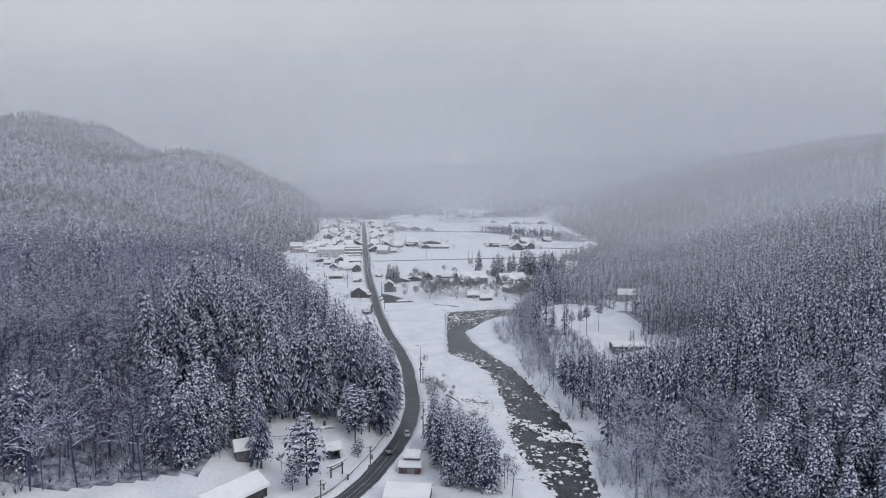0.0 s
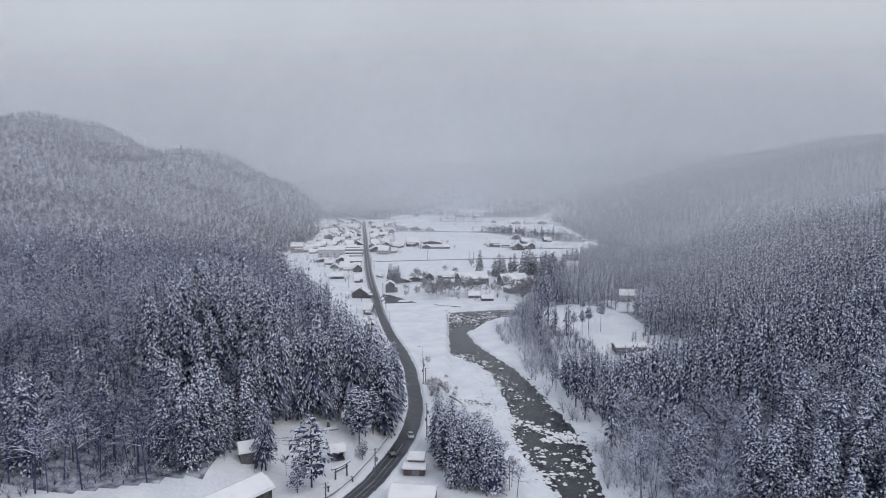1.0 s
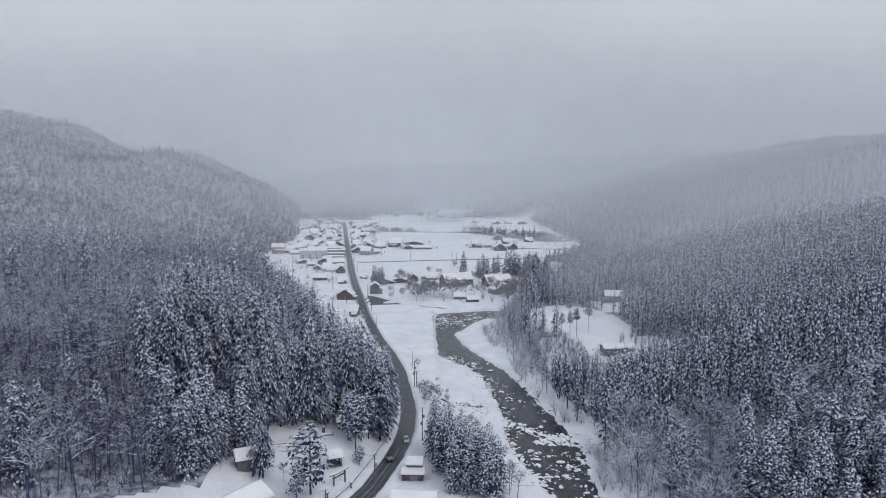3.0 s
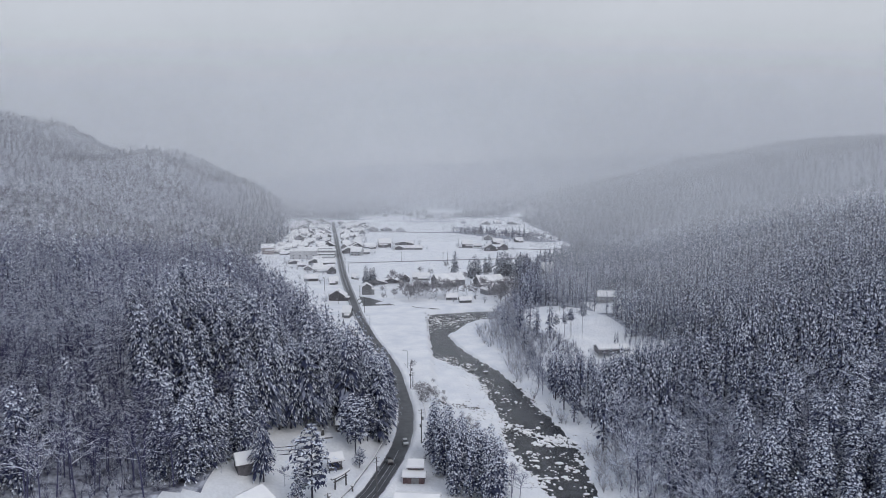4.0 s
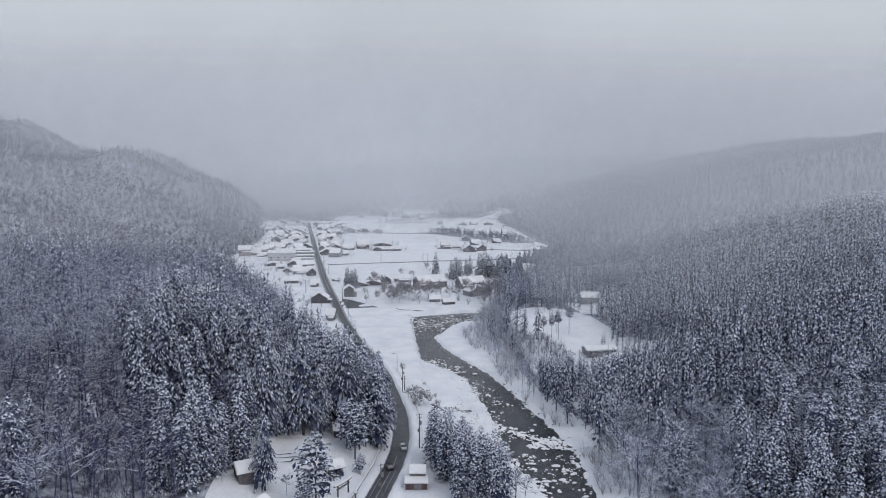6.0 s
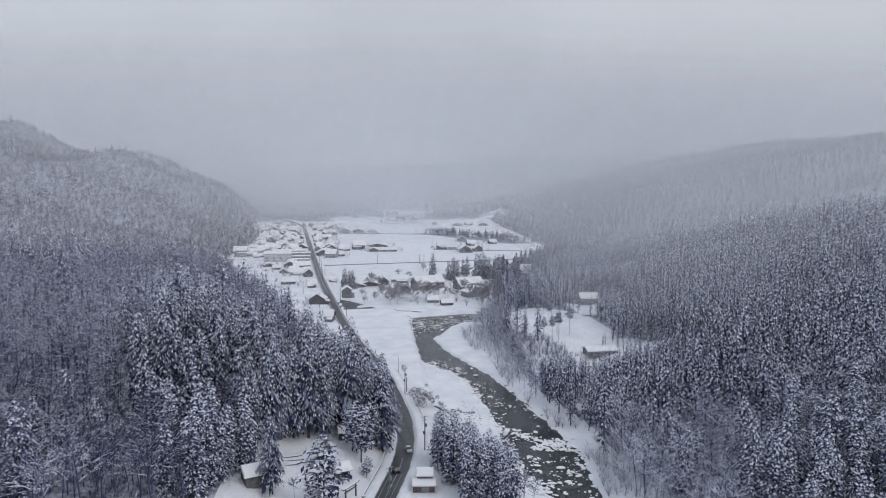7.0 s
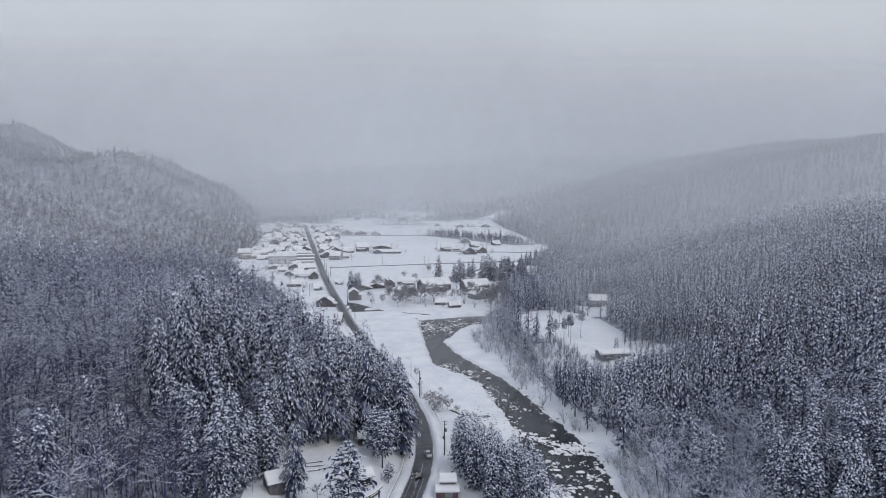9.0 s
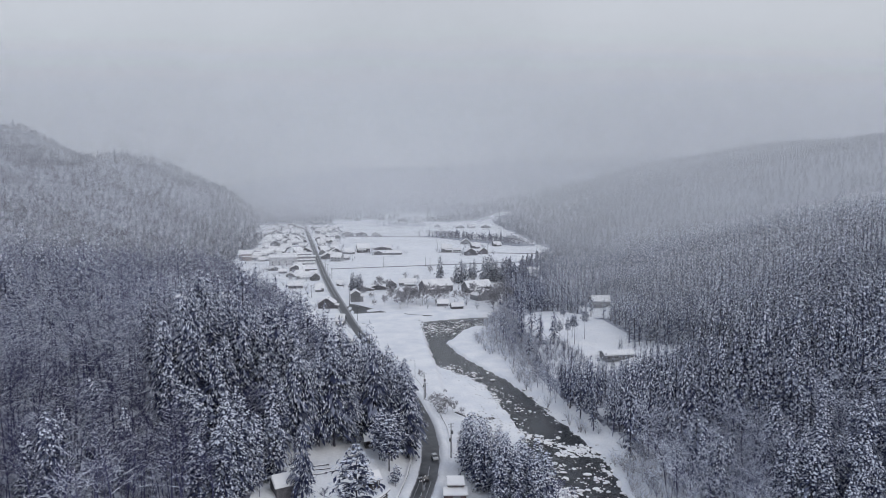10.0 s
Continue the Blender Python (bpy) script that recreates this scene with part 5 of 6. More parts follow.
def hut():
    """A red-brown hut with a raised rear part and a lean-to in front."""
    ob = thing("hut", pose(-10.3, 182.6, float(land(-10.8, 183)) - 0.3, 0, 0, -5) @ Matrix.Diagonal((0.76, 0.9, 0.92, 1.0)), "red-brown two-tier hut with thick snow on both roofs", "hut")
    part("wall", Mesh().box(0, 1.4, 2.2, 5.4, 3.6, 4.4), WALLS["red"], ob)
    part("lean_to", Mesh().box(-0.4, -1.6, 1.3, 7.4, 2.6, 2.6), WALLS["red"], ob)
    part("panel", Mesh().box(0.1, -2.94, 1.25, 2.6, 0.08, 2.2), WALLS["grey"], ob, "grey shutter panel")
    for dz, cy, w, d, tilt, name in ((4.45, 1.3, 6.2, 4.6, 7, "roof"), (2.65, -1.7, 8.4, 3.6, 9, "roof")):
        r = part(name, Mesh().box(0, 0, 0.07, w, d, 0.14), ROOFING, ob)
        r.matrix_basis = pose(0 if dz > 3 else -0.3, cy, dz, tilt)
        part("snow_cover", Mesh().box(0, 0, 0.42, w - 0.1, d - 0.1, 0.52, 0, 0.16), ROOF_SNOW, r)
    for px in (-1.5, 1.5):
        window(ob, px, -0.45, 3.6, 1.2, 0.7, 0, WALLS["pale"])
    return ob


hut()


def torii():
    """A wooden shrine gate: two posts, a curved top beam with snow, a tie beam and a rope."""
    x, y = -29.4, 176.1
    ob = thing("shrine_gate", pose(x, y, float(land(x, y)) - 0.2, 0, 0, 55) @ Matrix.Diagonal((1.2, 1.1, 0.86, 1.0)), "dark wooden shrine gate with snow along its beam", "gate")
    for s in (-1.7, 1.7):
        part("post", Mesh().rod((s * 1.06, 0, 0), (s, 0, 3.7), 0.2, 0.16, 10), WALLS["dark"], ob)
    beam, snow = Mesh(), Mesh()
    n = 8
    for mesh, z0, h, w, ext in ((beam, 3.7, 0.32, 0.42, 0.0), (snow, 4.03, 0.3, 0.56, 0.05)):
        pts = [(-2.9 - ext + (5.8 + 2 * ext) * k / n, z0 + 0.32 * (2 * k / n - 1) ** 2) for k in range(n + 1)]
        v = [(px, s * w / 2 * (0.75 if top else 1), pz + (h if top else 0)) for px, pz in pts for s, top in ((-1, 0), (1, 0), (1, 1), (-1, 1))]
        f = [(4 * k + q, 4 * k + 4 + q, 4 * k + 4 + (q + 1) % 4, 4 * k + (q + 1) % 4) for k in range(n) for q in range(4)] + [(3, 2, 1, 0), (4 * n, 4 * n + 1, 4 * n + 2, 4 * n + 3)]
        mesh.add(v, f)
    part("top_beam", beam, WALLS["dark"], ob)
    part("snow_cover", snow, ROOF_SNOW, ob)
    part("tie_beam", Mesh().box(0, 0, 2.95, 4.3, 0.2, 0.28), WALLS["dark"], ob)
    rope = Mesh()
    for k in range(8):
        a, b = -1.5 + 3 * k / 8, -1.5 + 3 * (k + 1) / 8
        rope.rod((a, 0, 2.5 + 0.16 * (a / 1.5) ** 2), (b, 0, 2.5 + 0.16 * (b / 1.5) ** 2), 0.08, 0.08, 6, cap=False)
    part("rope", rope, WALLS["pale"], ob)
    return ob


torii()


def shrine(x, y, w, rot, label):
    """A small open-fronted shrine: floor, four posts, back wall, pitched roof with snow."""
    ob = thing("shrine", pose(x, y, float(land(x, y)), 0, 0, rot), label, "shrine")
    part("floor_deck", Mesh().box(0, 0, 0.25, w, w, 0.4), WALLS["dark"], ob)
    for a in (-1, 1):
        for b in (-1, 1):
            part("post", Mesh().box(a * w * 0.44, b * w * 0.44, 1.6, 0.18, 0.18, 2.4), WALLS["dark"], ob)
    part("back_wall", Mesh().box(0, w * 0.3, 1.5, w * 0.86, 0.1, 2.1), WALLS["dark"], ob)
    for a in (-1, 1):
        part("side_wall", Mesh().box(a * w * 0.42, w * 0.05, 1.5, 0.1, w * 0.5, 2.1), WALLS["brown"], ob)
    part("roof", gable(w, w, 2.75, 1.1, 0.14, 0.5), ROOFING, ob)
    part("snow_cover", gable(w, w, 2.9, 1.1, 0.42, 0.52, 0.14), ROOF_SNOW, ob)
    return ob


shrine(-31.9, 186.3, 3.5, 20, "small dark wooden shrine with a snowy roof")
shrine(-32.5, 210.5, 2.4, 12, "small wooden shrine under the cedars")


def monument(x, y):
    ob = thing("stone_monument", pose(x, y, float(land(x, y)) - 0.1, 0, 0, 18), "dark upright stone on a broad snow-covered plinth", "monument")
    part("plinth", Mesh().box(0, 0, 0.3, 4.2, 2.4, 0.6, 0, 0.06), CONCRETE, ob)
    part("snow_cover", Mesh().box(0, 0, 0.78, 4.1, 2.3, 0.36, 0, 0.15), ROOF_SNOW, ob)
    part("stone", Mesh().rod((-0.6, 0.2, 0.8), (-0.55, 0.2, 2.6), 0.55, 0.32, 7), ROCK, ob)
    part("snow_cap", Mesh().rod((-0.55, 0.2, 2.6), (-0.55, 0.2, 2.85), 0.36, 0.12, 7), ROOF_SNOW, ob)
    return ob


monument(-36.5, 204)


def lantern(x, y):
    ob = thing("stone_lantern", pose(x, y, float(land(x, y)) - 0.1), "dark stone lantern capped with snow", "lantern", "stone lanterns")
    part("shaft", Mesh().rod((0, 0, 0), (0, 0, 1.3), 0.26, 0.16, 8), ROCK, ob)
    part("fire_box", Mesh().box(0, 0, 1.6, 0.5, 0.5, 0.5), ROCK, ob)
    part("cap", Mesh().rod((0, 0, 1.85), (0, 0, 2.2), 0.6, 0.12, 6), ROCK, ob)
    part("snow_cap", Mesh().rod((0, 0, 1.97), (0, 0, 2.45), 0.56, 0.1, 6), ROOF_SNOW, ob)
    return ob


lantern(-31.5, 168.5)
lantern(-26.3, 174.5)
for x, y, rot, n in ((-47, 196, 12, 7.5), (-45.5, 194, 8, 6.0), (-44, 192.5, 16, 6.5), (-46, 191, 10, 5.0)):
    log = thing("felled_log", pose(x, y, float(land(x, y)) + 0.12, 0, 0, rot), "thin felled log lying in the snow", "log", "felled logs")
    part("bark", Mesh().rod((-n / 2, 0, 0), (n / 2, 0, 0), 0.2, 0.13, 8), BARK, log)
    part("snow_cover", Mesh().box(0, 0, 0.18, n * 0.8, 0.24, 0.16, 0, 0.06), ROOF_SNOW, log)

# ---------------------------------------------------------------- poles, lamps, vehicles


def utility_pole(x, y, height=11.0, rot=0, transformer=False, z=None, label="grey concrete utility pole with crossarms"):
    ob = thing("utility_pole", pose(x, y, (float(land(x, y)) if z is None else z) - 0.2, 0, 0, rot), label, "utility pole", "utility poles")
    part("shaft", Mesh().rod((0, 0, 0), (0, 0, height), 0.19, 0.12, 10), POLE, ob)
    for dz, w in ((0.35, 1.9), (1.25, 1.5)):
        arm = part("crossarm", Mesh().box(0, 0.16, height - dz, w, 0.1, 0.1), STEEL, ob)
        for s in (-0.46, -0.15, 0.46):
            part("insulator", Mesh().rod((s * w, 0.16, height - dz + 0.05), (s * w, 0.16, height - dz + 0.32), 0.09, 0.06, 7), ROOF_SNOW, arm)
    if transformer:
        part("transformer", Mesh().rod((0.42, 0, height - 3.4), (0.42, 0, height - 2.4), 0.3, 0.3, 12), STEEL, ob)
        part("cable_box", Mesh().box(-0.34, 0, height - 5.2, 0.4, 0.34, 0.9, 0, 0.04), POLE, ob)
    return ob


utility_pole(-20.0, 169.3, 11.5, 30, True)
utility_pole(-7.9, 212.4, 11.0, 10, True)
utility_pole(-10.4, 280, 11.0, 5, True)
utility_pole(-9.5, 284, 6.5, 5)
utility_pole(-31.0, 161.5, 6.5, 40)
for x, y in ((-39.5, 464), (-46, 520), (-66, 628), (-66.5, 670), (-77, 745), (-15.3, 757), (34.9, 746), (30.5, 752), (-72, 700), (-89, 805), (-112, 940), (-50, 815), (-20, 885), (-103, 660), (-77, 560), (-60, 500), (62, 930), (120, 870)):
    utility_pole(x, y, 10.5, 8)


def street_lamp(x, y, rot):
    ob = thing("street_lamp", pose(x, y, float(land(x, y)) - 0.1, 0, 0, rot), "slim grey street lamp with a curved arm", "street lamp", "street lamps")
    part("mast", Mesh().rod((0, 0, 0), (0, 0, 7.6), 0.11, 0.07, 8), STEEL, ob)
    arm = Mesh()
    for k in range(5):
        a, b = math.pi / 2 * k / 5, math.pi / 2 * (k + 1) / 5
        arm.rod((-1.6 * (1 - math.cos(a)), 0, 7.6 + 0.9 * math.sin(a)), (-1.6 * (1 - math.cos(b)), 0, 7.6 + 0.9 * math.sin(b)), 0.06, 0.06, 6, cap=False)
    part("arm", arm, STEEL, ob)
    part("lamp_head", Mesh().box(-1.95, 0, 8.5, 0.8, 0.3, 0.16, 0, 0.05), STEEL, ob)
    return ob


street_lamp(-11.4, 318, 0)
street_lamp(-33.5, 415, 0)


def car(x, y, rot, paint, label, tall=1.0):
    """A small car: shaped body, glazed cabin, snow on its roof, four wheels, lamps."""
    slant = math.degrees(math.atan2(float(road_z(y + 2) - road_z(y - 2)), 4.0))
    ob = thing("car", pose(x, y, float(road_z(y)) + 0.03) @ pose(0, 0, 0, 0, 0, rot) @ pose(0, 0, 0, 0, 0, 0), label, "car")
    side = [(-1.85, 0.28), (-1.9, 0.62), (-1.78, 0.86), (-0.85, 0.95), (1.55, 0.98), (1.78, 0.85), (1.82, 0.3)]
    roof = [(-0.9, 0.94), (-0.35, 1.44 * tall), (1.1, 1.46 * tall), (1.62, 0.96)]
    for name, outline, half, top, mat in (("body", side, 0.8, 0.8, paint), ("cabin", roof, 0.74, 0.62, GLASS)):
        m = Mesh()
        k = len(outline)
        w = [half if z < 1.0 else top for _, z in outline]
        m.add([(s * ww, py, pz) for s in (-1, 1) for (py, pz), ww in zip(outline, w)],
              [tuple(range(k)), tuple(range(2 * k - 1, k - 1, -1))] + [(q, k + q, k + (q + 1) % k, (q + 1) % k) for q in range(k)])
        part(name, m, mat, ob)
    part("roof_panel", Mesh().box(0, 0.38, 1.47 * tall, 1.22, 1.5, 0.05, 0, 0.02), paint, ob)
    for a in (-1, 1):
        for b in (-1.15, 1.15):
            wheel = part("wheel", Mesh().rod((a * 0.6, b, 0.3), (a * 0.8, b, 0.3), 0.18, 0.18, 10), STEEL, ob)
            part("tyre", Mesh().rod((a * 0.59, b, 0.3), (a * 0.79, b, 0.3), 0.3, 0.3, 14), RUBBER, wheel)
        part("headlight", Mesh().box(a * 0.58, -1.88, 0.66, 0.34, 0.06, 0.16), WALLS["pale"], ob)
        part("tail_light", Mesh().box(a * 0.62, 1.79, 0.72, 0.24, 0.06, 0.3), WALLS["red"], ob)
    return ob


RUBBER = material("tyre_rubber", 0.8, base=(0.015, 0.015, 0.016), other=(0.03, 0.03, 0.032), scale=4)
SILVER = material("silver_paint", 0.3, 0.4, base=(0.5, 0.51, 0.53), other=(0.58, 0.59, 0.6), scale=1.0, spec=0.5)
BLACK = material("black_paint", 0.3, 0.1, base=(0.02, 0.02, 0.024), other=(0.035, 0.035, 0.04), scale=1.0, spec=0.5)
car(-12.9, 212, 8, SILVER, "small silver car on the wet road")
car(-17.6, 195, -160, BLACK, "dark car on the wet road", 1.12)

# ---------------------------------------------------------------- walls, rails, lot


def wall_line(name, pts, width, height, mat, label, category, cap=True, lift=0.0):
    """A low wall that follows a line on the land, with snow along its top."""
    m, s = Mesh(), Mesh()
    rows = []
    for k, (x, y) in enumerate(pts):
        a, b = np.array(pts[max(k - 1, 0)]), np.array(pts[min(k + 1, len(pts) - 1)])
        d = (b - a) / max(np.linalg.norm(b - a), 1e-6)
        rows.append((np.array((x, y)), np.array((d[1], -d[0])) * width / 2, lift + float(land(x, y))))
    for mesh, lo, hi, grow in ((m, -1.2, height, 1.0), (s, height + 0.004, height + 0.22, 1.25)):
        v = [(*(c + sgn * o * grow * (0.8 if top and mesh is s else 1)), z + (hi if top else lo)) for c, o, z in rows for sgn, top in ((-1, 0), (1, 0), (1, 1), (-1, 1))]
        n = len(rows)
        f = [(4 * k + q, 4 * k + 4 + q, 4 * k + 4 + (q + 1) % 4, 4 * k + (q + 1) % 4) for k in range(n - 1) for q in range(4)] + [(3, 2, 1, 0), (4 * n - 4, 4 * n - 3, 4 * n - 2, 4 * n - 1)]
        mesh.add(v, f)
    ob = tagged(new(name, m.data(name, mat)), label, category, kind="structure")
    if cap:
        part("snow_cover", s, ROOF_SNOW, ob)
    return ob


wall_line("roadside_wall", [(float(road_x(y)) - 5.6, float(y)) for y in np.arange(150, 240, 3.0)], 0.4, 0.7, CONCRETE, "low dark roadside wall topped with snow", "wall")
wall_line("levee_wall", [(float(river_left(y)) - 0.9, float(y)) for y in np.arange(352, 468, 4.0)], 0.5, 0.1, CONCRETE, "grey river wall along the snowy field", "wall", cap=False)
wall_line("bank_wall", [(-7, 487), (-4, 483), (0, 480.5), (5, 479.5), (12, 479.5)], 0.5, 0.15, WALLS["dark"], "dark stone bank wall below the orchard", "wall", cap=False)
wall_line("field_wall", [(-71 + 8 * k, 742 + 1.6 * k) for k in range(28)], 0.6, 0.7, CONCRETE, "low wall across the snowy field", "wall", cap=False)
wall_line("field_wall", [(60 + 8 * k, 905 - 2.0 * k) for k in range(18)], 0.6, 0.7, CONCRETE, "low wall beside the far field lane", "wall", cap=False)
wall_line("field_wall", [(-70 + 12 * k, 1190 - 2.5 * k) for k in range(22)], 0.8, 0.8, CONCRETE, "low wall at the far side of the fields", "wall", cap=False)
wall_line("ditch_wall", [(0.0, 263), (2.1, 259), (4.6, 256.5)], 0.7, 0.25, WALLS["dark"], "dark stones of a small ditch mouth", "wall", cap=False)
wall_line("path_bank", [(float(road_x(y)) + 7.4, float(y)) for y in np.arange(216, 330, 4.0)], 0.3, 0.12, CONCRETE, "low kerb of the snowy footpath", "kerb", cap=True)
lot = new("cleared_lot", Mesh().add([(-47.3, 489, 0.07), (-19.5, 493, 0.07), (-39.5, 524, 0.07), (-47.5, 531, 0.07), (-47.3, 489, -0.4), (-19.5, 493, -0.4), (-39.5, 524, -0.4), (-47.5, 531, -0.4)],
          [(0, 1, 2, 3), (0, 4, 5, 1), (1, 5, 6, 2), (2, 6, 7, 3), (3, 7, 4, 0)]).data("cleared_lot", ASPHALT))
tagged(lot, "dark cleared parking lot beside the road", "parking lot", kind="structure")
for off, w, y0, y1 in ((-1.5, 0.14, 150, 200), (0.25, 0.26, 150, 208), (1.6, 0.14, 150, 196), (-2.55, 0.4, 150, 420), (3.1, 0.4, 150, 420)):
    ribbon("slush_streak", np.arange(y0, y1, 2.0), lambda y: road_x(y) + road_half(y, off - w / 2), lambda y: road_x(y) + road_half(y, off + w / 2), lambda y: road_z(y) + 0.036, SLUSH,
           "grey slush streak along the road", "slush", steps=1)

for off, w, y0 in ((-2.75, 0.9, 425), (2.75, 0.9, 425), (0.1, 0.5, 560)):
    ribbon("slush_streak", np.arange(y0, 1470, 6.0), lambda y: road_x(y) + road_half(y, off - w / 2), lambda y: road_x(y) + road_half(y, off + w / 2), lambda y: road_z(y) + 0.04 + 0.42 * S((y - 425) / 60), SLUSH,
           "grey slush streak along the village road", "slush", steps=1)

# ---------------------------------------------------------------- single trees of the village and banks
for x, y, s in ((-45, 589, 0.95), (-41, 584, 0.9), (-38.5, 590, 0.75), (36, 655, 1.15), (52, 622, 1.3), (48, 628, 1.1), (56, 628, 1.0), (70, 662, 1.0), (66, 660, 0.8)):
    cedar(x, y, s, "lone snow-dusted conifer among the farms", "conifers among the farms", broad=1.1, kinds=HAZED_CONIFERS)
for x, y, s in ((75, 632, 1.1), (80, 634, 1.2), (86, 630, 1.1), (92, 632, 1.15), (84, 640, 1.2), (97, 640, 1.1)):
    cedar(x, y, s, "snow-dusted conifer in the farm windbreak", "windbreak conifers", broad=1.2, kinds=HAZED_CONIFERS)
for x, y, s in ((-38, 560, 0.6), (-22, 590, 1.05), (-16, 585, 0.8), (-11.7, 530, 0.75), (-5, 517, 0.8), (1.5, 530, 0.85), (8, 517, 0.85), (12, 527, 0.95), (18, 520, 0.9), (22, 533, 0.95), (-9, 505, 0.7), (42, 520, 0.8), (50, 540, 0.85), (30, 545, 0.75), (-30, 545, 0.5), (-14, 545, 0.8), (-2, 540, 0.85), (5, 538, 0.85), (60, 512, 0.85), (66, 520, 0.95), (58, 500, 0.85), (-20, 520, 0.5), (-28, 512, 0.5), (20, 600, 0.6), (30, 690, 0.6), (12, 640, 0.5), (3, 650, 0.5), (-8, 522, 0.8), (-2, 526, 0.85), (4, 522, 0.8), (-4, 508, 0.75), (25, 524, 0.8), (36, 528, 0.7), (54, 522, 0.8), (62, 492, 0.9), (68, 502, 0.9), (56, 486, 0.8), (72, 512, 0.95), (70, 540, 0.9), (78, 556, 0.9), (62, 545, 0.7), (40, 600, 0.7), (60, 610, 0.8), (34, 610, 0.6)):
    bare_tree(x, y, s * 1.22, "pale frosted orchard tree near the farms", "orchard trees", kinds=PALE)
for x, y, s in ((81.5, 360, 0.5), (76, 364, 0.5), (78, 388, 0.55), (70, 352, 0.5), (66, 354, 0.5), (73, 350, 0.5), (93, 416, 0.45), (88, 420, 0.5), (84, 424, 0.5)):
    cedar(x, y, s * 1.45, "slender pine standing in the snowy glade", "glade pines", broad=0.6, kinds=PINES[2:])
for x, y, s in ((-8.5, 272, 0.46), (-6, 270, 0.42), (-4, 268, 0.4), (-3, 264, 0.44), (-1, 263, 0.4), (-7, 266, 0.34), (-5, 262, 0.36), (1.5, 257, 0.3), (-6, 256, 0.34), (9, 244, 0.36), (11, 241, 0.4), (12.6, 246, 0.38), (10.4, 249, 0.32), (-2.6, 225, 0.42), (-4.4, 216, 0.4), (-9, 316, 0.3), (-1, 290, 0.18), (3.4, 284, 0.2)):
    bare_tree(x, y, s, "frosted leafless shrub poking out of the snow", "bank shrubs", kinds=PALE)
for x, y, s in ((-66, 163, 0.4), (-72, 162, 0.35), (-43, 174, 0.35), (-58, 172, 0.3), (-78, 160, 0.45), (-84, 162, 0.5), (-40, 178, 0.3), (-38, 168, 0.3)):
    bare_tree(x, y, s, "small leafless sapling in the snow", "saplings")

# shrubs and hedges between the houses
yard = scatter(-240, 140, 500, 1420, 9.0)
gap = yard[:, 0] - road_x(yard[:, 1])
near_house = np.array([min(((x - t[0]) ** 2 + (y - t[1]) ** 2) for t in taken) < 17 ** 2 for x, y in yard])
clear = np.array([min(((x - t[0]) ** 2 + (y - t[1]) ** 2) for t in taken) > 7.5 ** 2 for x, y in yard])
yard = yard[near_house & clear & (np.abs(gap) > 9) & ~wooded(yard[:, 0], yard[:, 1]) & (rng.random(len(yard)) < 0.75)]
tile("garden_shrubs", BUSHES, dressed(yard, 0.95, 5, 0.35), [NEEDLES, TREE_SNOW, BARK, ORCHARD, FROST], "frosted shrubs and hedges between the village houses", "shrubs")

# bare dark stones where the terrace drops to the flood plain
for n, (cx, cy, spread_x, spread_y) in enumerate(((9.5, 276, 3.4, 1.6), (14.8, 272.5, 2.2, 1.2), (6.6, 233, 2.4, 4.2))):
    r = np.random.default_rng(660 + n)
    for k in range(14):
        x, y, q = cx + r.normal(0, spread_x * 0.6), cy + r.normal(0, spread_y * 0.6), r.uniform(0.35, 0.8)
        ob = thing("bank_stone", pose(x, y, float(land(x, y)) + 0.05, 0, 0, r.uniform(0, 360)), "dark bank stone half buried in snow", "stone", "bank stones")
        part("rock", Mesh().add([(q, 0, -0.3), (0.3 * q, 0.8 * q, -0.3), (-0.8 * q, 0.5 * q, -0.3), (-q, -0.4 * q, -0.3), (0.1 * q, -0.8 * q, -0.3), (0.5 * q, 0.1 * q, 0.5 * q), (-0.1 * q, 0.4 * q, 0.55 * q), (-0.5 * q, -0.2 * q, 0.45 * q), (0.1 * q, -0.4 * q, 0.4 * q)],
                              [(0, 1, 5), (1, 6, 5), (1, 2, 6), (2, 7, 6), (2, 3, 7), (3, 8, 7), (3, 4, 8), (4, 0, 8), (0, 5, 8), (5, 6, 7, 8)]), ROCK, ob)
        part("snow_cap", Mesh().add([(0.42 * q, 0.1 * q, 0.53 * q), (-0.1 * q, 0.36 * q, 0.58 * q), (-0.44 * q, -0.16 * q, 0.48 * q), (0.1 * q, -0.34 * q, 0.43 * q), (0, 0, 0.66 * q)], [(0, 1, 4), (1, 2, 4), (2, 3, 4), (3, 0, 4)]), ROOF_SNOW, ob)

# ---------------------------------------------------------------- stones in the river
STONES = []
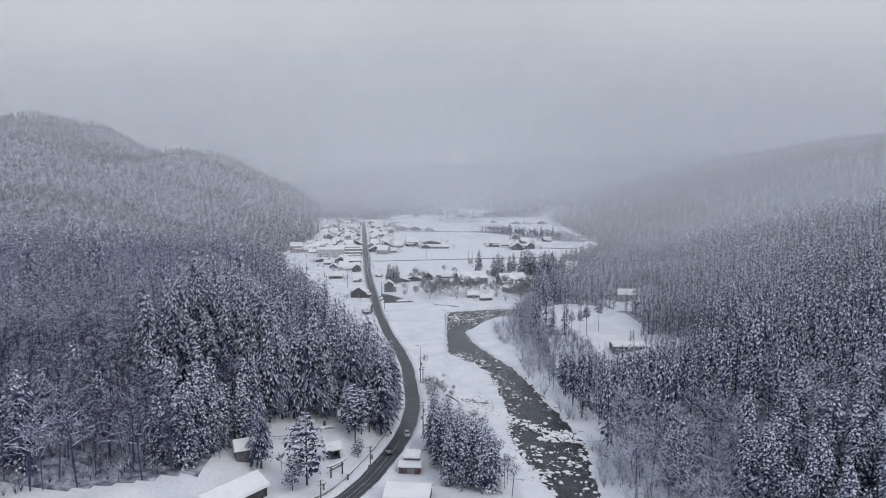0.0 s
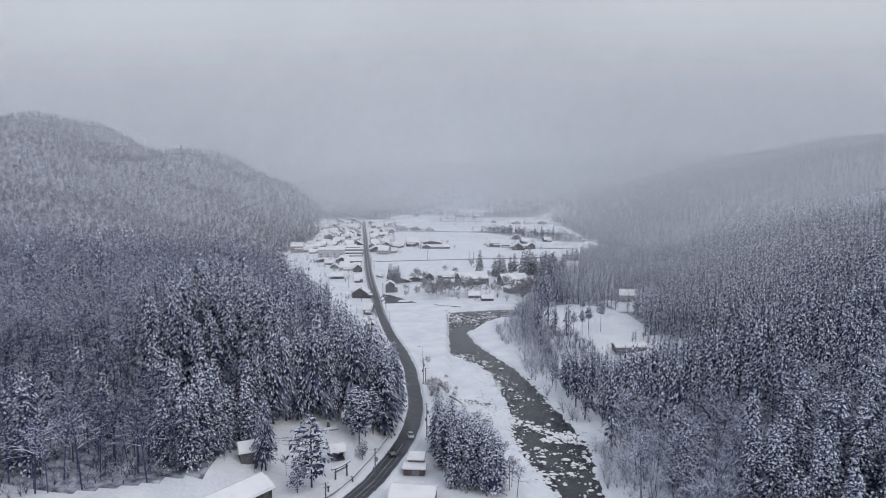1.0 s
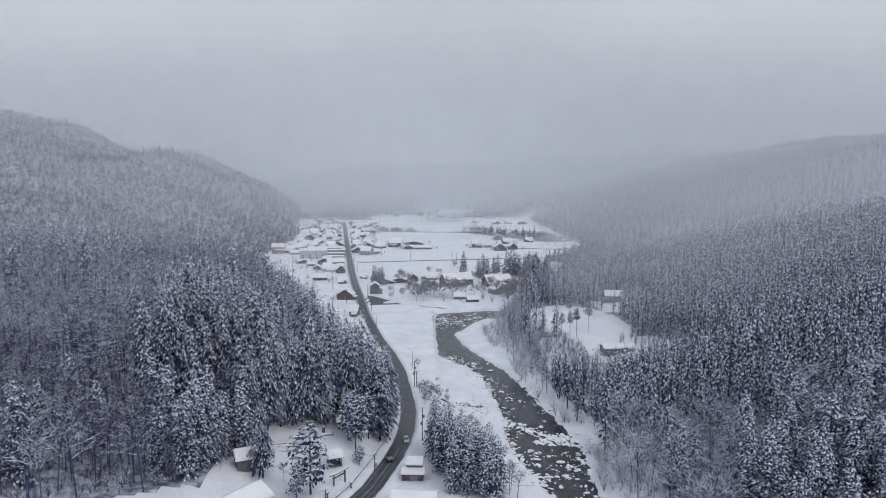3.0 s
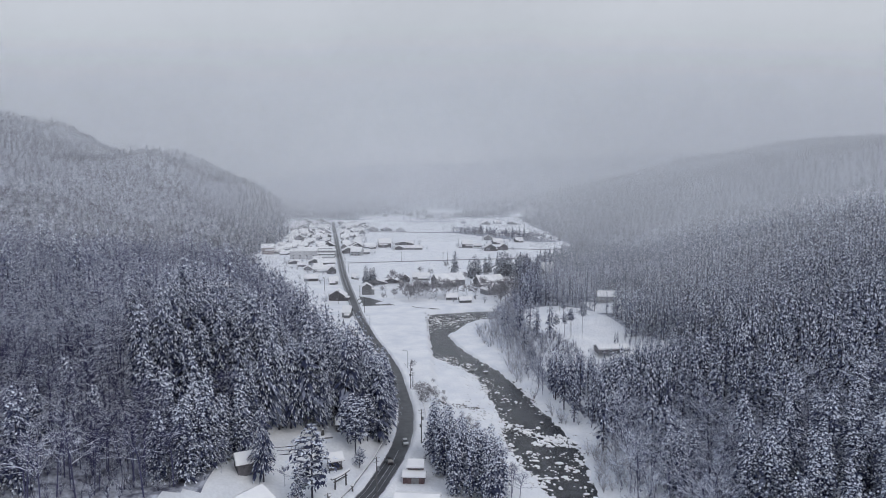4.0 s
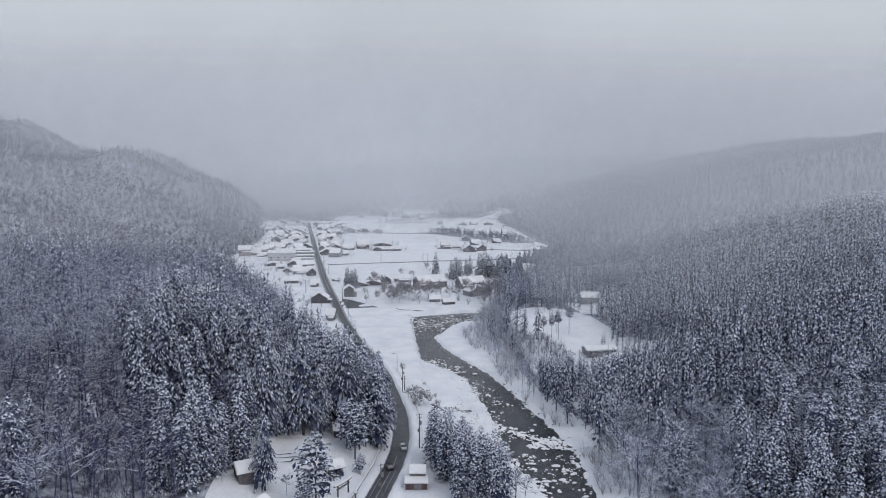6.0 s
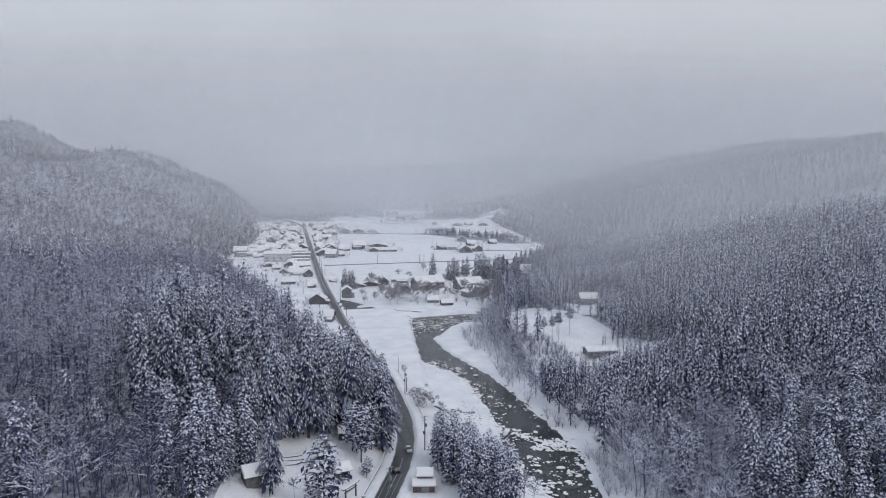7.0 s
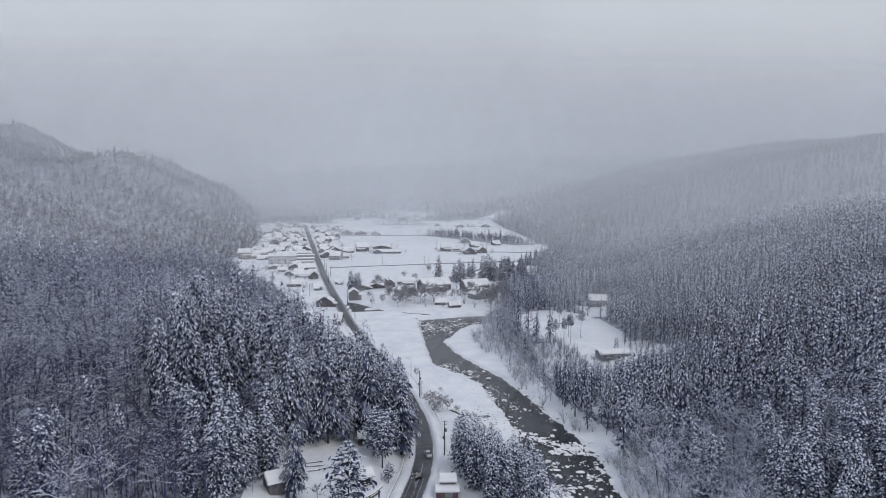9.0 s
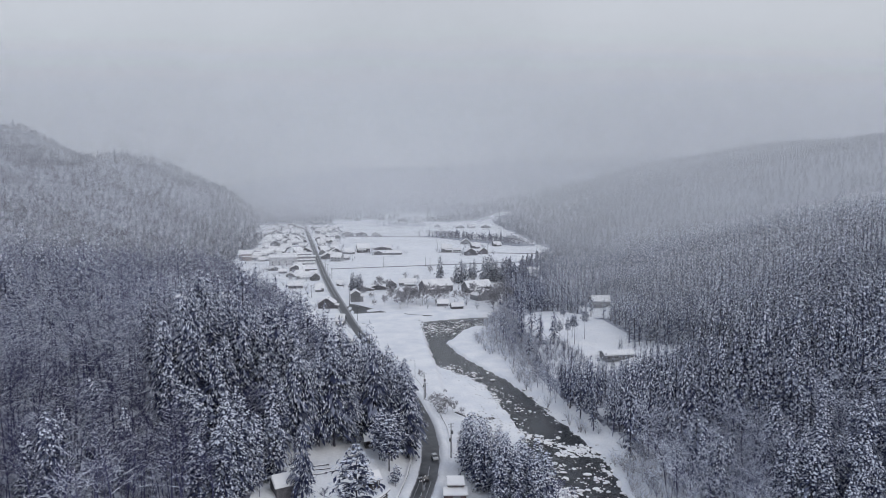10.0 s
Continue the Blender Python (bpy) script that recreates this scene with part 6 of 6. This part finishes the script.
for n in range(8):
    r = np.random.default_rng(700 + n)
    rock, cap = Mesh(), Mesh()
    k = 8
    jag = r.uniform(0.75, 1.2, k)
    ring = lambda q, z, wob=1.0: [(math.cos(6.283 * i / k) * q * jag[i] * wob, math.sin(6.283 * i / k) * q * jag[i] * 0.8, z + r.uniform(-0.05, 0.05)) for i in range(k)]
    rock.add(ring(0.9, -0.6) + ring(1.0, 0.0) + ring(0.85, 0.3), [(i, (i + 1) % k, k + (i + 1) % k, k + i) for i in range(k)] + [(k + i, k + (i + 1) % k, 2 * k + (i + 1) % k, 2 * k + i) for i in range(k)] + [tuple(range(2 * k, 3 * k))])
    cap.add(ring(0.98, 0.2) + ring(0.9, 0.38) + ring(0.55, 0.55) + [(0, 0, 0.6)],
            [(i, (i + 1) % k, k + (i + 1) % k, k + i) for i in range(k)] + [(k + i, k + (i + 1) % k, 2 * k + (i + 1) % k, 2 * k + i) for i in range(k)] + [(2 * k + i, 2 * k + (i + 1) % k, 3 * k) for i in range(k)])
    STONES.append((rock, cap, rock.data("rock", ROCK), cap.data("snow_cap", ROOF_SNOW, smooth=True)))


def stone_density(y, u):
    """How thickly stones lie: u runs from the left bank (0) to the right (1)."""
    rapids = 1.6 * np.exp(-((y - 252 + 22 * (u - 0.2)) / 3.2) ** 2) + 1.3 * np.exp(-((y - 238 - 6 * (u - 0.7)) / 3.0) ** 2) * (u > 0.4) + 0.4 * np.exp(-((y - 214) / 20) ** 2) * (u > 0.15)
    edges = 0.9 * (np.exp(-((u - 0.02) / 0.07) ** 2) + 0.4 * np.exp(-((u - 0.98) / 0.04) ** 2)) * (y < 345)
    bend = 0.6 * np.exp(-((y - 444) / 20) ** 2) + 0.8 * np.exp(-((y - 345) / 10) ** 2) * (u < 0.5)
    upper = 0.45 * np.exp(-((y - 296) / 20) ** 2) * (u < 0.6)
    return rapids + edges + bend + upper + 0.012


got = []
while len(got) < 1500:
    y = rng.uniform(180, 472)
    l, r_ = float(river_left(y)), float(river_right(y))
    u = rng.uniform(-0.02, 1.02)
    if r_ - l > 45:
        r_ = l + 45
    if rng.random() < stone_density(y, u) * (r_ - l) / 28:
        big = 0.34 if y < 232 else 0.22 if y < 262 else 0.08
        x = l + (r_ - l) * u
        got.append((x, y, rng.uniform(0.22, 0.5) if rng.random() > big else rng.uniform(0.55, 1.25)))
        if rng.random() < 0.3:
            got += [(x + rng.normal(0, 1.3), y + rng.normal(0, 1.3), rng.uniform(0.25, 0.6)) for _ in range(3)]
for k in range(60):
    got.append((rng.normal(13, 5), rng.normal(268, 7), rng.uniform(0.3, 0.6)))
# broad snow-covered slabs along the two lines of rapids
for k in range(36):
    u = rng.uniform(0, 1)
    y = 252 - 22 * (u - 0.2) + rng.normal(0, 1.3) if k % 2 else 238 + 6 * (u * 0.6 - 0.3) + rng.normal(0, 1.2)
    u = u if k % 2 else 0.4 + 0.6 * u
    l, r_ = float(river_left(y)), float(river_right(y))
    got.append((l + (r_ - l) * u, y, rng.uniform(0.6, 1.15)))
for k in range(170):
    y = rng.uniform(200, 340)
    got.append((float(river_left(y)) - abs(rng.normal(0.5, 4.5)), y, rng.uniform(0.16, 0.36)))
got.sort(key=lambda g: -g[2])
for x, y, s in got[:260]:
    k = int(rng.integers(8))
    ob = thing("boulder", Matrix.LocRotScale((x, y, max(-2.35, float(land(x, y))) + 0.1 * s), Euler((0, 0, rng.uniform(0, 6.28))), (s * rng.uniform(0.9, 1.5), s, s * rng.uniform(0.6, 0.95))), "river boulder under a rounded cap of snow", "boulder", "river boulders")
    part("rock", STONES[k][2], None, ob)
    part("snow_cap", STONES[k][3], None, ob)
vs, fs, ms, o = [], [], [], 0
for x, y, s in got[260:]:
    k = int(rng.integers(8))
    a = rng.uniform(0, 6.28)
    for m, src in ((0, STONES[k][0]), (1, STONES[k][1])):
        v, f, _ = src.arrays()
        vs.append(np.c_[(v[:, 0] * math.cos(a) - v[:, 1] * math.sin(a)) * s + x, (v[:, 0] * math.sin(a) + v[:, 1] * math.cos(a)) * s + y, v[:, 2] * s + max(-2.33, float(land(x, y)))])
        fs.append(f + o)
        ms.append(np.full(len(f), m))
        o += len(v)
tagged(new("river_stones", tri_mesh("river_stones", np.concatenate(vs), np.concatenate(fs), np.concatenate(ms), [ROCK, ROOF_SNOW])), "small snow-capped stones strewn through the river", "stones", kind="stuff")
